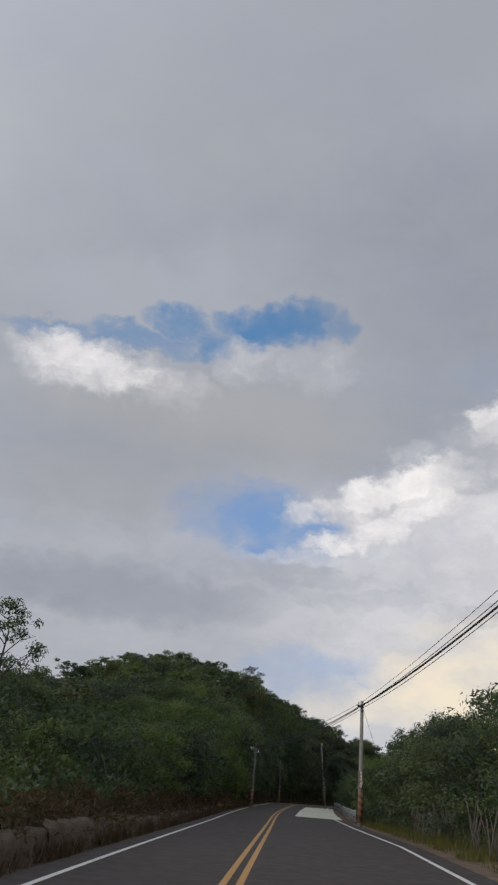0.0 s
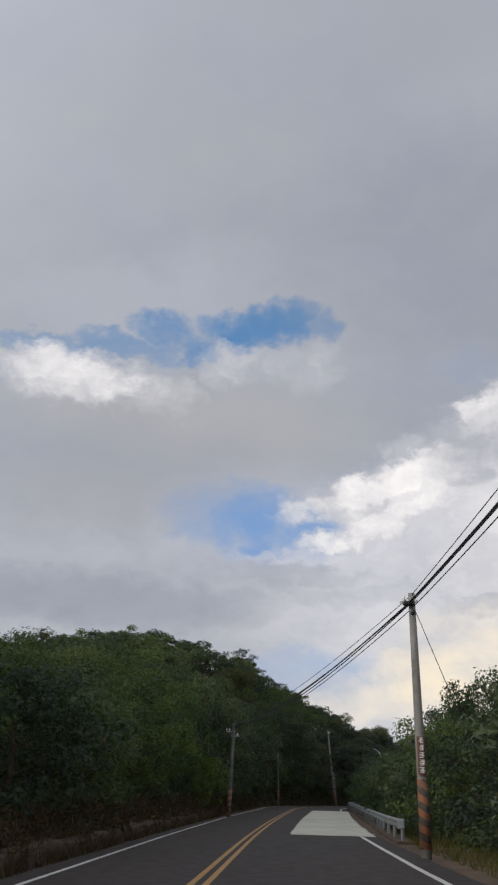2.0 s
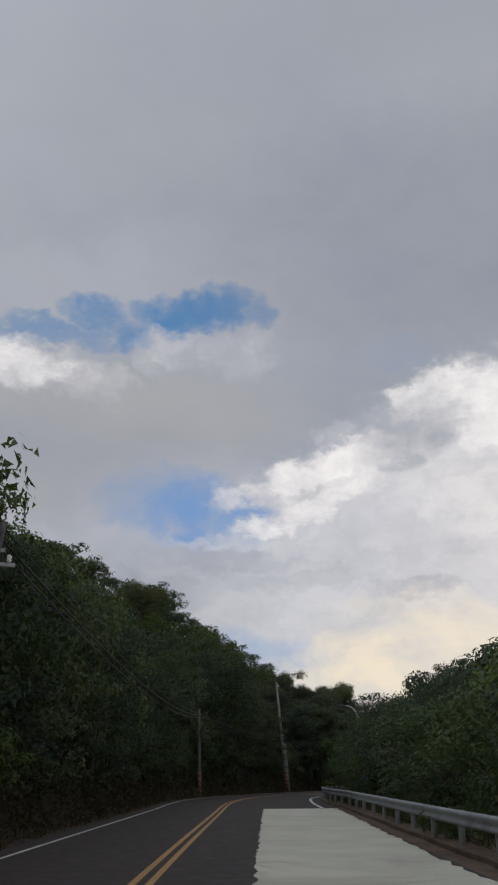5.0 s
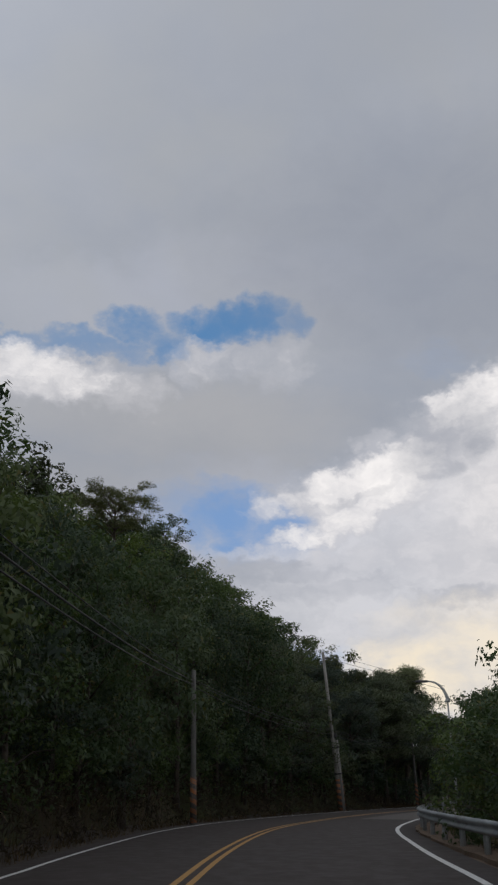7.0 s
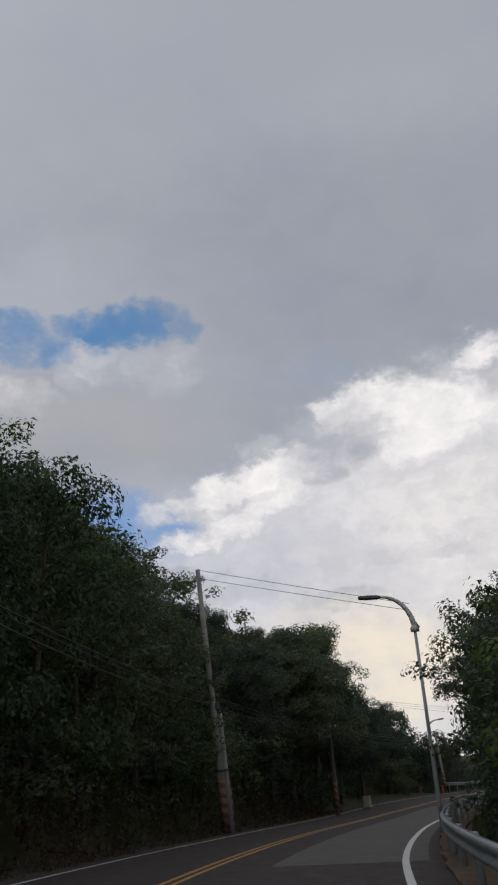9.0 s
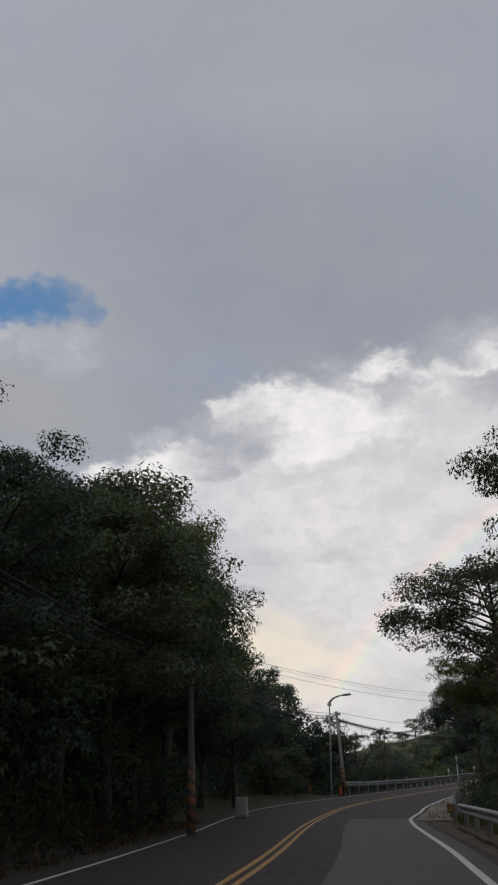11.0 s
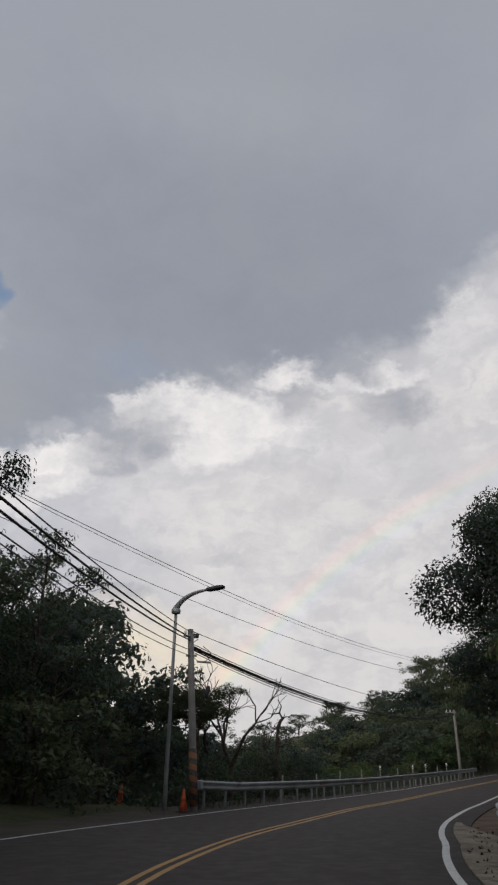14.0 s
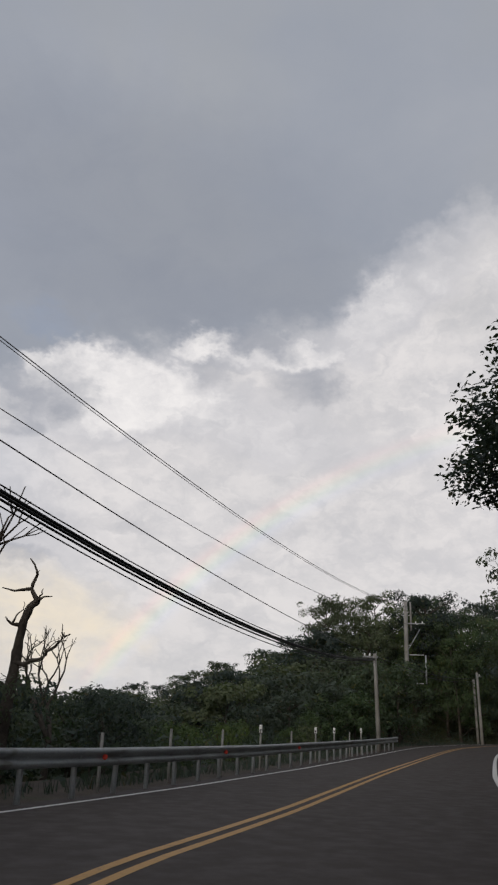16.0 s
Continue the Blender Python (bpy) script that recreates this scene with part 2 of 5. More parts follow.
BOW_AZ, BOW_EL, BOW_R = SUN_AZ - 180.0, -SUN_EL, 41.2
build_world()
sun = new("sun", bpy.data.lights.new("sun", "SUN"))
sun.data.energy, sun.data.angle, sun.data.color = 1.2, radians(14), (1.0, 0.90, 0.78)
sd_ = Vector((math.sin(radians(SUN_AZ)) * math.cos(radians(SUN_EL)), math.cos(radians(SUN_AZ)) * math.cos(radians(SUN_EL)), math.sin(radians(SUN_EL))))
sun.matrix_world = sd_.to_track_quat("Z", "Y").to_matrix().to_4x4()

# ---- materials ----


def material(name, build, rough=0.8, metal=0.0, spec=0.3):
    m = bpy.data.materials.new(name)
    m.use_nodes = True
    m.node_tree.nodes.clear()
    k = Net(m.node_tree)
    out = k.n.new("ShaderNodeOutputMaterial")
    b = k.n.new("ShaderNodeBsdfPrincipled")
    b.inputs["Roughness"].default_value, b.inputs["Metallic"].default_value = rough, metal
    b.inputs["Specular IOR Level"].default_value = spec
    k.l.new(b.outputs[0], out.inputs[0])
    pos = k.n.new("ShaderNodeTexCoord").outputs["Object"]
    geo = k.n.new("ShaderNodeNewGeometry")
    info = k.n.new("ShaderNodeObjectInfo")
    build(k, b, pos, geo, info)
    return m


def bump(k, b, height, strength=0.4, dist=0.01):
    n = k.n.new("ShaderNodeBump")
    n.inputs["Strength"].default_value, n.inputs["Distance"].default_value = strength, dist
    k.l.new(height, n.inputs["Height"])
    k.l.new(n.outputs[0], b.inputs["Normal"])


def two_tone(dark, light, s1=1.5, s2=14.0, relief=0.3, dist=0.01, stain=None):
    def build(k, b, pos, geo, info):
        n1, n2 = k.noise(pos, s1, 5.0, 0.6), k.noise(pos, s2, 6.0, 0.65)
        f = k.add(k.mul(n1, 0.6), k.mul(n2, 0.4))
        c = k.mix(k.step(f, 0.35, 0.65), (*dark, 1), (*light, 1))
        if stain:
            c = k.mix(k.step(k.noise(pos, s1 * 0.6, 4.0, 0.7, 1.0), 0.55, 0.7), c, (*stain, 1))
        k.put(b.inputs["Base Color"], c)
        if relief:
            bump(k, b, n2, relief, dist)
    return build


def asphalt_build(dark, light, seam=0.0):
    def build(k, b, pos, geo, info):
        fine, mid, wide = k.noise(pos, 90.0, 3.0, 0.7), k.noise(pos, 3.0, 5.0, 0.6), k.noise(pos, 0.22, 4.0, 0.55, 0.6)
        c = k.mix(k.add(k.mul(mid, 0.5), k.mul(wide, 0.5)), (*dark, 1), (*light, 1))
        c = k.mix(k.mul(k.step(fine, 0.5, 0.8), 0.16), c, (light[0] * 1.8, light[1] * 1.8, light[2] * 1.75, 1))
        c = k.mix(k.mul(k.step(k.noise(pos, 0.6, 5.0, 0.7, 1.4), 0.52, 0.72), 0.3), c, (dark[0] * 0.65, dark[1] * 0.6, dark[2] * 0.6, 1))
        k.put(b.inputs["Base Color"], c)
        k.put(b.inputs["Roughness"], k.step(mid, 0.3, 0.7, 0.72, 0.9))
        bump(k, b, fine, 0.12, 0.002)
    return build


def paint_build(col, worn):
    def build(k, b, pos, geo, info):
        n = k.add(k.mul(k.noise(pos, 6.0, 6.0, 0.7), 0.6), k.mul(k.noise(pos, 40.0, 4.0, 0.7), 0.4))
        k.put(b.inputs["Base Color"], k.mix(k.mul(k.step(n, 0.5, 0.66), 0.7), (*col, 1), (*worn, 1)))
        bump(k, b, k.noise(pos, 80.0, 3.0, 0.7), 0.25, 0.004)
    return build


def leaf_build(dark, light, dry=(0.09, 0.085, 0.03)):
    def build(k, b, pos, geo, info):
        r = geo.outputs["Random Per Island"]
        c = k.mix(k.step(r, 0.0, 1.0, 0.2, 0.8), (*dark, 1), (*light, 1))
        c = k.mix(1.0, c, k.ramp(info.outputs["Random"], [(0.0, (0.46, 0.50, 0.60)), (0.3, (0.70, 0.74, 0.84)), (0.6, (0.95, 0.96, 0.97)), (0.82, (1.16, 1.10, 0.92)), (1.0, (1.42, 1.34, 0.95))]), "MULTIPLY")
        c = k.mix(k.step(r, 0.93, 0.97), c, (*dry, 1))
        k.put(b.inputs["Base Color"], c)
        if "Subsurface Weight" in b.inputs:
            b.inputs["Subsurface Weight"].default_value = 0.0
        out = [n for n in k.n if n.type == "OUTPUT_MATERIAL"][0]
        tr = k.n.new("ShaderNodeBsdfTranslucent")
        k.put(tr.inputs[0], k.mix(1.0, c, (1.3, 1.5, 0.6, 1), "MULTIPLY"))
        mx = k.n.new("ShaderNodeMixShader")
        mx.inputs[0].default_value = 0.28
        k.l.new(b.outputs[0], mx.inputs[1])
        k.l.new(tr.outputs[0], mx.inputs[2])
        k.l.new(mx.outputs[0], out.inputs[0])
    return build


def stripe_build(k, b, pos, geo, info):
    """Black and orange warning bands winding round the foot of a pole."""
    sep = k.n.new("ShaderNodeSeparateXYZ")
    k.l.new(pos, sep.inputs[0])
    a = k.math("ARCTAN2", sep.outputs[1], sep.outputs[0])
    v = k.math("FRACT", k.add(k.mul(sep.outputs[2], 2.6), k.div(a, 6.28318)))
    n = k.noise(pos, 9.0, 6.0, 0.7)
    c = k.mix(k.math("GREATER_THAN", v, 0.5), (0.27, 0.10, 0.038, 1), (0.055, 0.048, 0.042, 1))
    c = k.mix(k.mul(k.step(n, 0.42, 0.64), 0.8), c, (0.12, 0.10, 0.085, 1))
    k.put(b.inputs["Base Color"], c)


def ground_build(k, b, pos, geo, info):
    n1, n2, n3 = k.noise(pos, 0.15, 5.0, 0.6), k.noise(pos, 1.3, 6.0, 0.65), k.noise(pos, 11.0, 5.0, 0.7)
    c = k.mix(k.step(n2, 0.35, 0.65), (0.030, 0.034, 0.014, 1), (0.055, 0.062, 0.022, 1))
    c = k.mix(k.step(k.add(k.mul(n1, 0.5), k.mul(n3, 0.5)), 0.48, 0.6), c, (0.075, 0.055, 0.035, 1))
    k.put(b.inputs["Base Color"], c)
    bump(k, b, k.add(n2, k.mul(n3, 0.5)), 0.8, 0.08)


M = {
    "asphalt": material("asphalt", asphalt_build((0.037, 0.029, 0.0262), (0.053, 0.0425, 0.038)), 0.85, 0, 0.25),
    "asphalt_old": material("asphalt_old", asphalt_build((0.088, 0.078, 0.070), (0.128, 0.114, 0.102)), 0.85, 0, 0.25),
    "white": material("white_line_paint", paint_build((0.62, 0.61, 0.58), (0.16, 0.155, 0.15)), 0.6, 0, 0.3),
    "yellow": material("yellow_line_paint", paint_build((0.42, 0.225, 0.058), (0.11, 0.085, 0.055)), 0.6, 0, 0.3),
    "new_concrete": material("new_concrete", two_tone((0.47, 0.455, 0.37), (0.60, 0.58, 0.48), 0.5, 22.0, 0.25, 0.004, (0.42, 0.40, 0.33)), 0.85),
    "old_concrete": material("old_concrete", two_tone((0.14, 0.117, 0.09), (0.30, 0.25, 0.19), 1.6, 14.0, 0.8, 0.02, (0.06, 0.048, 0.034)), 0.9),
    "mossy": material("mossy_stone", two_tone((0.045, 0.032, 0.022), (0.095, 0.068, 0.046), 0.9, 9.0, 0.6, 0.02, (0.035, 0.042, 0.02)), 0.95),
    "weeds": material("dead_weeds", leaf_build((0.042, 0.030, 0.022), (0.080, 0.058, 0.040), (0.13, 0.10, 0.075)), 0.85, 0, 0.15),
    "earth": material("trodden_earth", two_tone((0.035, 0.028, 0.022), (0.070, 0.054, 0.042), 0.7, 8.0, 0.7, 0.02, (0.05, 0.05, 0.03)), 0.95),
    "dirt": material("red_dirt", two_tone((0.08, 0.055, 0.038), (0.16, 0.11, 0.075), 0.9, 9.0, 0.7, 0.02), 0.95),
    "ground": material("ground_cover", ground_build, 0.95),
    "zinc": material("galvanised_steel", two_tone((0.25, 0.265, 0.27), (0.37, 0.385, 0.39), 1.2, 25.0, 0.1, 0.002, (0.19, 0.185, 0.175)), 0.55, 0.5, 0.4),
    "pole": material("pole_concrete", two_tone((0.165, 0.158, 0.145), (0.26, 0.25, 0.23), 1.2, 18.0, 0.3, 0.004, (0.13, 0.12, 0.10)), 0.85),
    # darker copy of the pole concrete, with tree shade put into its colour
    "pole_shaded": material("shaded_pole_concrete", two_tone((0.07, 0.068, 0.062), (0.13, 0.125, 0.115), 1.2, 18.0, 0.3, 0.004, (0.05, 0.045, 0.04)), 0.85),
    "old_orange": material("faded_orange", two_tone((0.13, 0.07, 0.028), (0.19, 0.10, 0.038), 3.0, 20.0, 0.1, 0.003, (0.10, 0.07, 0.04)), 0.7),
    "stripe": material("pole_stripes", stripe_build, 0.8),
    "dark": material("dark_metal", two_tone((0.02, 0.02, 0.022), (0.04, 0.04, 0.042), 3.0, 30.0, 0.1, 0.002), 0.5, 0.2, 0.4),
    "cable": material("black_cable", two_tone((0.012, 0.012, 0.013), (0.025, 0.025, 0.026), 3.0, 30.0, 0.0), 0.6, 0, 0.3),
    "lampgrey": material("lamp_grey", two_tone((0.22, 0.23, 0.23), (0.32, 0.33, 0.33), 2.0, 20.0, 0.1, 0.002), 0.5, 0.3, 0.4),
    "glass": material("lamp_glass", two_tone((0.35, 0.36, 0.35), (0.45, 0.46, 0.44), 5.0, 30.0, 0.0), 0.25, 0, 0.5),
    "bark": material("bark", two_tone((0.035, 0.028, 0.022), (0.085, 0.07, 0.055), 2.0, 14.0, 0.8, 0.03), 0.95),
    "pale_bark": material("pale_bark", two_tone((0.09, 0.08, 0.068), (0.17, 0.155, 0.135), 2.0, 14.0, 0.6, 0.02), 0.95),
    "leaf": material("leaf_dark", leaf_build((0.048, 0.068, 0.044), (0.086, 0.114, 0.065)), 0.65, 0, 0.2),
    # cooler, slightly darker green; shade of the dense woods put into the leaf colour
    "leaf_shaded": material("leaf_shaded", leaf_build((0.052, 0.066, 0.055), (0.080, 0.100, 0.075), (0.07, 0.065, 0.04)), 0.65, 0, 0.2),
    "leaf_mid": material("leaf_mid", leaf_build((0.046, 0.072, 0.034), (0.086, 0.120, 0.050)), 0.65, 0, 0.2),
    "leaf_light": material("leaf_light", leaf_build((0.046, 0.078, 0.025), (0.088, 0.128, 0.038)), 0.65, 0, 0.2),
    "leaf_airy": material("leaf_airy", leaf_build((0.036, 0.046, 0.022), (0.07, 0.08, 0.036)), 0.6, 0, 0.3),
    "grass": material("dry_grass", leaf_build((0.04, 0.05, 0.016), (0.10, 0.095, 0.035), (0.16, 0.12, 0.06)), 0.8, 0, 0.2),
    "orange": material("cone_orange", two_tone((0.38, 0.06, 0.022), (0.48, 0.09, 0.03), 4.0, 30.0, 0.1, 0.002), 0.5),
    "reflect_white": material("reflective_white", two_tone((0.62, 0.62, 0.60), (0.75, 0.75, 0.72), 8.0, 40.0, 0.0), 0.4),
    "red": material("red_reflector", two_tone((0.35, 0.03, 0.02), (0.45, 0.05, 0.03), 8.0, 40.0, 0.0), 0.3),
    "box": material("painted_box", two_tone((0.25, 0.24, 0.22), (0.34, 0.33, 0.30), 1.5, 14.0, 0.2, 0.004, (0.14, 0.13, 0.11)), 0.75),
    "sign_dark": material("sign_brown", two_tone((0.10, 0.04, 0.03), (0.16, 0.07, 0.05), 3.0, 20.0, 0.0), 0.6),
}

# ---- the line of the road ----
CL = [(-3.2, -40), (-1.5, -10), (0.2, 14.2), (2.1, 40.6), (3.86, 64.9), (6.0, 89), (8.5, 113), (9.9, 126), (11.9, 137.5), (14.4, 145.2), (17.1, 152.3), (21.4, 161.8), (27.4, 173.2),
      (34.4, 187.6), (40.1, 198.0), (44.0, 204.1), (48.5, 209.6), (53.5, 214.2), (59.2, 218.8), (65.6, 224.2), (74.8, 231.8), (92.2, 245.5), (103.5, 252.5), (116, 256), (132, 256), (160, 252)]


def catmull(pts, step=1.0):
    p = np.array(pts, float)
    p = np.vstack([2 * p[0] - p[1], p, 2 * p[-1] - p[-2]])
    out = []
    for i in range(1, len(p) - 2):
        n = max(2, int(np.linalg.norm(p[i + 1] - p[i]) / step))
        for j in range(n):
            t = j / n
            out.append(0.5 * (2 * p[i] + (p[i + 1] - p[i - 1]) * t + (2 * p[i - 1] - 5 * p[i] + 4 * p[i + 1] - p[i + 2]) * t * t
                              + (3 * p[i] - p[i - 1] - 3 * p[i + 1] + p[i + 2]) * t ** 3))
    out.append(p[-2])
    return np.array(out)


C = catmull(CL)
for _ in range(3):
    C[2:-2] = (C[:-4] + C[1:-3] + C[2:-2] + C[3:-1] + C[4:]) / 5
S = np.r_[0, np.cumsum(np.linalg.norm(np.diff(C, axis=0), axis=1))]
S -= np.interp(0, C[:200, 1], S[:200])
T = np.gradient(C, axis=0)
T /= np.linalg.norm(T, axis=1)[:, None]
NRM = np.stack([T[:, 1], -T[:, 0]], 1)
S_LAST = float(S[-1])
# heights along the road
ZS = [-40, 0, 15, 30, 45, 60, 75, 90, 105, 120, 135, 150, 165, 180, 195, 208, 222, 240, 255, 270, 285, 300, 350]
ZV = [0.1, 0.02, -0.03, -0.17, -0.32, -0.44, -0.56, -0.67, -0.75, -0.82, -0.93, -1.05, -1.18, -1.34, -1.54, -1.60, -1.34, -0.92, -0.52, -0.10, 0.48, 1.05, 2.2]
# edge lines, by distance from the yellow line
LS = [-40, 12, 34, 56, 75, 90, 105, 120, 135, 145, 152, 162, 172, 190, 200, 208, 214, 222, 232, 240, 250, 275, 350]
LD = [2.6, 2.62, 2.78, 2.98, 3.15, 3.35, 3.3, 3.25, 3.75, 3.75, 3.5, 3.2, 3.3, 3.7, 4.45, 5.0, 4.9, 3.95, 3.5, 2.95, 2.6, 2.6, 2.7]
RS = [-40, 18, 32, 50, 67, 120, 130, 140, 150, 160, 175, 198, 205, 217, 224, 232, 250, 275, 350]
RD = [4.5, 4.6, 4.9, 4.5, 4.3, 4.9, 4.85, 4.62, 4.38, 4.28, 4.05, 4.1, 4.65, 4.85, 4.3, 3.8, 3.4, 3.2, 3.2]
zs_fine = np.interp(np.arange(-60, 380, 1.0), ZS, ZV)
zs_fine = np.convolve(np.pad(zs_fine, 6, mode="edge"), np.ones(13) / 13, "valid")


def road_z(s):
    return np.interp(s, np.arange(-60, 380, 1.0), zs_fine)


def left_d(s): return -np.interp(s, LS, LD)
def right_d(s): return np.interp(s, RS, RD)


def at(s, d):
    """The place on the plan at s metres along the yellow line, d metres to its right."""
    x0, y0 = np.interp(s, S, C[:, 0]), np.interp(s, S, C[:, 1])
    nx, ny = np.interp(s, S, NRM[:, 0]), np.interp(s, S, NRM[:, 1])
    return x0 + d * nx, y0 + d * ny


def heading(s):
    return math.atan2(np.interp(s, S, T[:, 1]), np.interp(s, S, T[:, 0]))


def along(x, y):
    """s and d of places on the plan (arrays)."""
    x, y = np.atleast_1d(x), np.atleast_1d(y)
    so, do = np.empty(len(x)), np.empty(len(x))
    for a in range(0, len(x), 4000):
        b = slice(a, a + 4000)
        i = ((C[None, :, 0] - x[b, None]) ** 2 + (C[None, :, 1] - y[b, None]) ** 2).argmin(1)
        rx, ry = x[b] - C[i, 0], y[b] - C[i, 1]
        so[b] = S[i] + rx * T[i, 0] + ry * T[i, 1]
        do[b] = rx * NRM[i, 0] + ry * NRM[i, 1]
    return so, do


# tops of the woods, by stretch of road and distance from it
CS = [-60, 20, 40, 60, 80, 100, 120, 140, 160, 180, 200, 220, 240, 250, 260, 270, 280, 290, 300, 310, 320, 330]
CD_L = [5, 8, 12, 18, 26, 40, 60, 100, 150]
CAN_L = [[3, 4, 5, 7, 9, 11, 12, 14, 14], [3, 4, 5, 7, 9, 11, 14, 16, 16], [3.5, 4.6, 5.4, 7, 9, 11, 13, 15, 15], [4.5, 6.5, 7.6, 7, 9, 12, 14, 16, 16], [6.5, 9.4, 9.2, 9.8, 9.2, 12, 15, 18, 18],
         [8, 11.3, 13.4, 13.2, 12, 13, 16, 19, 19], [8, 10, 13.2, 18, 17.6, 14, 16, 22, 22], [9, 11.7, 14.6, 20.4, 22.6, 19, 17, 22, 22], [9.5, 12.2, 16, 20.4, 25, 26.6, 21, 24, 24],
         [8, 10, 14, 18.4, 23.6, 28, 30, 24, 24], [9, 11.5, 13.5, 15.5, 20, 27.4, 33.6, 28, 28], [3.9, 7.4, 10.8, 13.4, 16, 21, 30.5, 38, 38], [0.5, 1, 3.2, 9, 11.7, 15, 22.5, 37, 37],
         [0.6, 1.1, 1.7, 2.2, 10, 15, 20, 34, 34], [0.8, 1.2, 1.6, 2.2, 3, 14, 17, 31, 31], [2.9, 3.6, 4.5, 2.9, 3.2, 3.5, 17, 28, 28], [5, 6, 6.2, 5, 3, 4.3, 16, 25, 25],
         [9, 10.3, 10.4, 8.1, 6.3, 4.1, 6, 22, 22], [13.1, 14.6, 14.6, 13.6, 11.5, 9.1, 5.6, 8, 8], [15.4, 17, 17, 16.4, 15, 13, 11, 11, 11.5], [17.7, 19.5, 19.5, 19.2, 18.5, 17, 16.5, 16.2, 15],
         [20, 22, 22, 22, 22, 21, 22, 20.5, 18.5]]
CD_R = [6, 9, 13, 20, 30, 60]
CAN_R = [[5, 7, 9, 11, 12, 12], [4.5, 6, 8, 10, 12, 12], [3.5, 5.5, 7.5, 10, 12, 12], [2.5, 5, 7.6, 10, 12, 12], [1, 4.2, 7.8, 11, 12, 12], [0.8, 3.9, 5.9, 10.5, 12, 12],
         [0.8, 4.3, 6.4, 10.4, 13, 13], [1, 4.6, 6.6, 9.6, 14, 14], [5, 6.8, 8.8, 11.5, 16, 16], [5.5, 8, 10, 12, 14, 14], [2, 3.2, 4, 5, 7, 8], [2, 4, 5, 7, 9, 10], [8, 15, 19, 24, 26, 26],
         [9.5, 16, 19.5, 24.5, 26.5, 26.5], [11, 17, 20, 25, 27, 27], [11.5, 17.5, 21, 25.5, 27.5, 27.5], [12, 18, 22, 26, 28, 28], [13, 18.5, 22.5, 26, 28, 28], [14, 19, 23, 26, 28, 28],
         [14.7, 19.3, 23.3, 26, 28, 28], [15.3, 19.7, 23.7, 26, 28, 28], [16, 20, 24, 26, 28, 28]]


def table(s, d, rows, ds):
    rows = np.array(rows, float)
    s, d = np.clip(s, CS[0], CS[-1]), np.clip(d, ds[0], ds[-1])
    i = np.clip(np.searchsorted(CS, s) - 1, 0, len(CS) - 2)
    j = np.clip(np.searchsorted(ds, d) - 1, 0, len(ds) - 2)
    cs, dd = np.array(CS), np.array(ds)
    u, v = (s - cs[i]) / (cs[i + 1] - cs[i]), (d - dd[j]) / (dd[j + 1] - dd[j])
    return rows[i, j] * (1 - u) * (1 - v) + rows[i + 1, j] * u * (1 - v) + rows[i, j + 1] * (1 - u) * v + rows[i + 1, j + 1] * u * v


def canopy(s, d):
    s, d = np.asarray(s, float), np.asarray(d, float)
    return np.where(d < 0, table(s, -d, CAN_L, CD_L), table(s, d, CAN_R, CD_R))


def smooth(v, a, b):
    t = np.clip((v - a) / (b - a), 0, 1)
    return t * t * (3 - 2 * t)


def wave(x, y, f, seed=0.0):
    return np.sin(x * f + 1.7 * seed + 0.6 * np.sin(y * f * 0.7 + seed)) * np.cos(y * f * 1.13 + 2.3 * seed)


def land_sd(s, d, x, y):
    """The ground's height, with the road lying on it."""
    s, d = np.asarray(s, float), np.asarray(d, float)
    z = road_z(s)
    left, right = left_d(s) - 0.9, right_d(s) + 1.9
    out_l, out_r = np.maximum(left - d, 0), np.maximum(d - right, 0)
    can = canopy(s, d)
    wood = np.where(d < 0, np.maximum(can - z - 5.8, 0.0) * smooth(out_l, 0.4, 6.0), 0.0)
    wood = wood * (1 - 0.9 * smooth(s, 180, 194) * (1 - smooth(out_l, 5.0, 13.0)))
    bank = np.where(d < 0, 0.7 * smooth(out_l, 0.2, 1.2) * (1 - smooth(s, 178, 194)), 0.0)
    valley_l = np.where((d < 0), -2.5 * smooth(out_l, 1.0, 14.0) * smooth(s, 218, 235) * (1 - smooth(s, 262, 285)), 0.0)
    drop = -0.42 * np.minimum(out_r, 22.0) * smooth(s, 52, 66) * (1 - smooth(s, 205, 235)) + 0.10 * np.minimum(out_r, 30) * (1 - smooth(s, 40, 60))
    rise = np.where(d > 0, np.maximum(can - z - 8.0, 0.0) * smooth(out_r, 1.0, 12.0) * smooth(s, 215, 245), 0.0)
    rough = 0.16 * wave(x, y, 0.9, 1.0) + 0.4 * wave(x, y, 0.21, 2.0)
    out = np.maximum(out_l, out_r)
    return z + wood + bank + valley_l + np.where(d > 0, drop, 0.0) + rise + rough * smooth(out, 0.5, 6.0) - 0.06


def land(x, y):
    s, d = along(x, y)
    return land_sd(s, d, np.atleast_1d(x), np.atleast_1d(y))


# ---- building blocks ----


def mesh_of(name, verts, faces, mat, smooth_shade=False):
    me = bpy.data.meshes.new(name)
    me.from_pydata([tuple(map(float, v)) for v in verts], [], [tuple(int(i) for i in f) for f in faces])
    me.materials.append(mat)
    if smooth_shade:
        me.polygons.foreach_set("use_smooth", [True] * len(me.polygons))
    me.update()
    return me


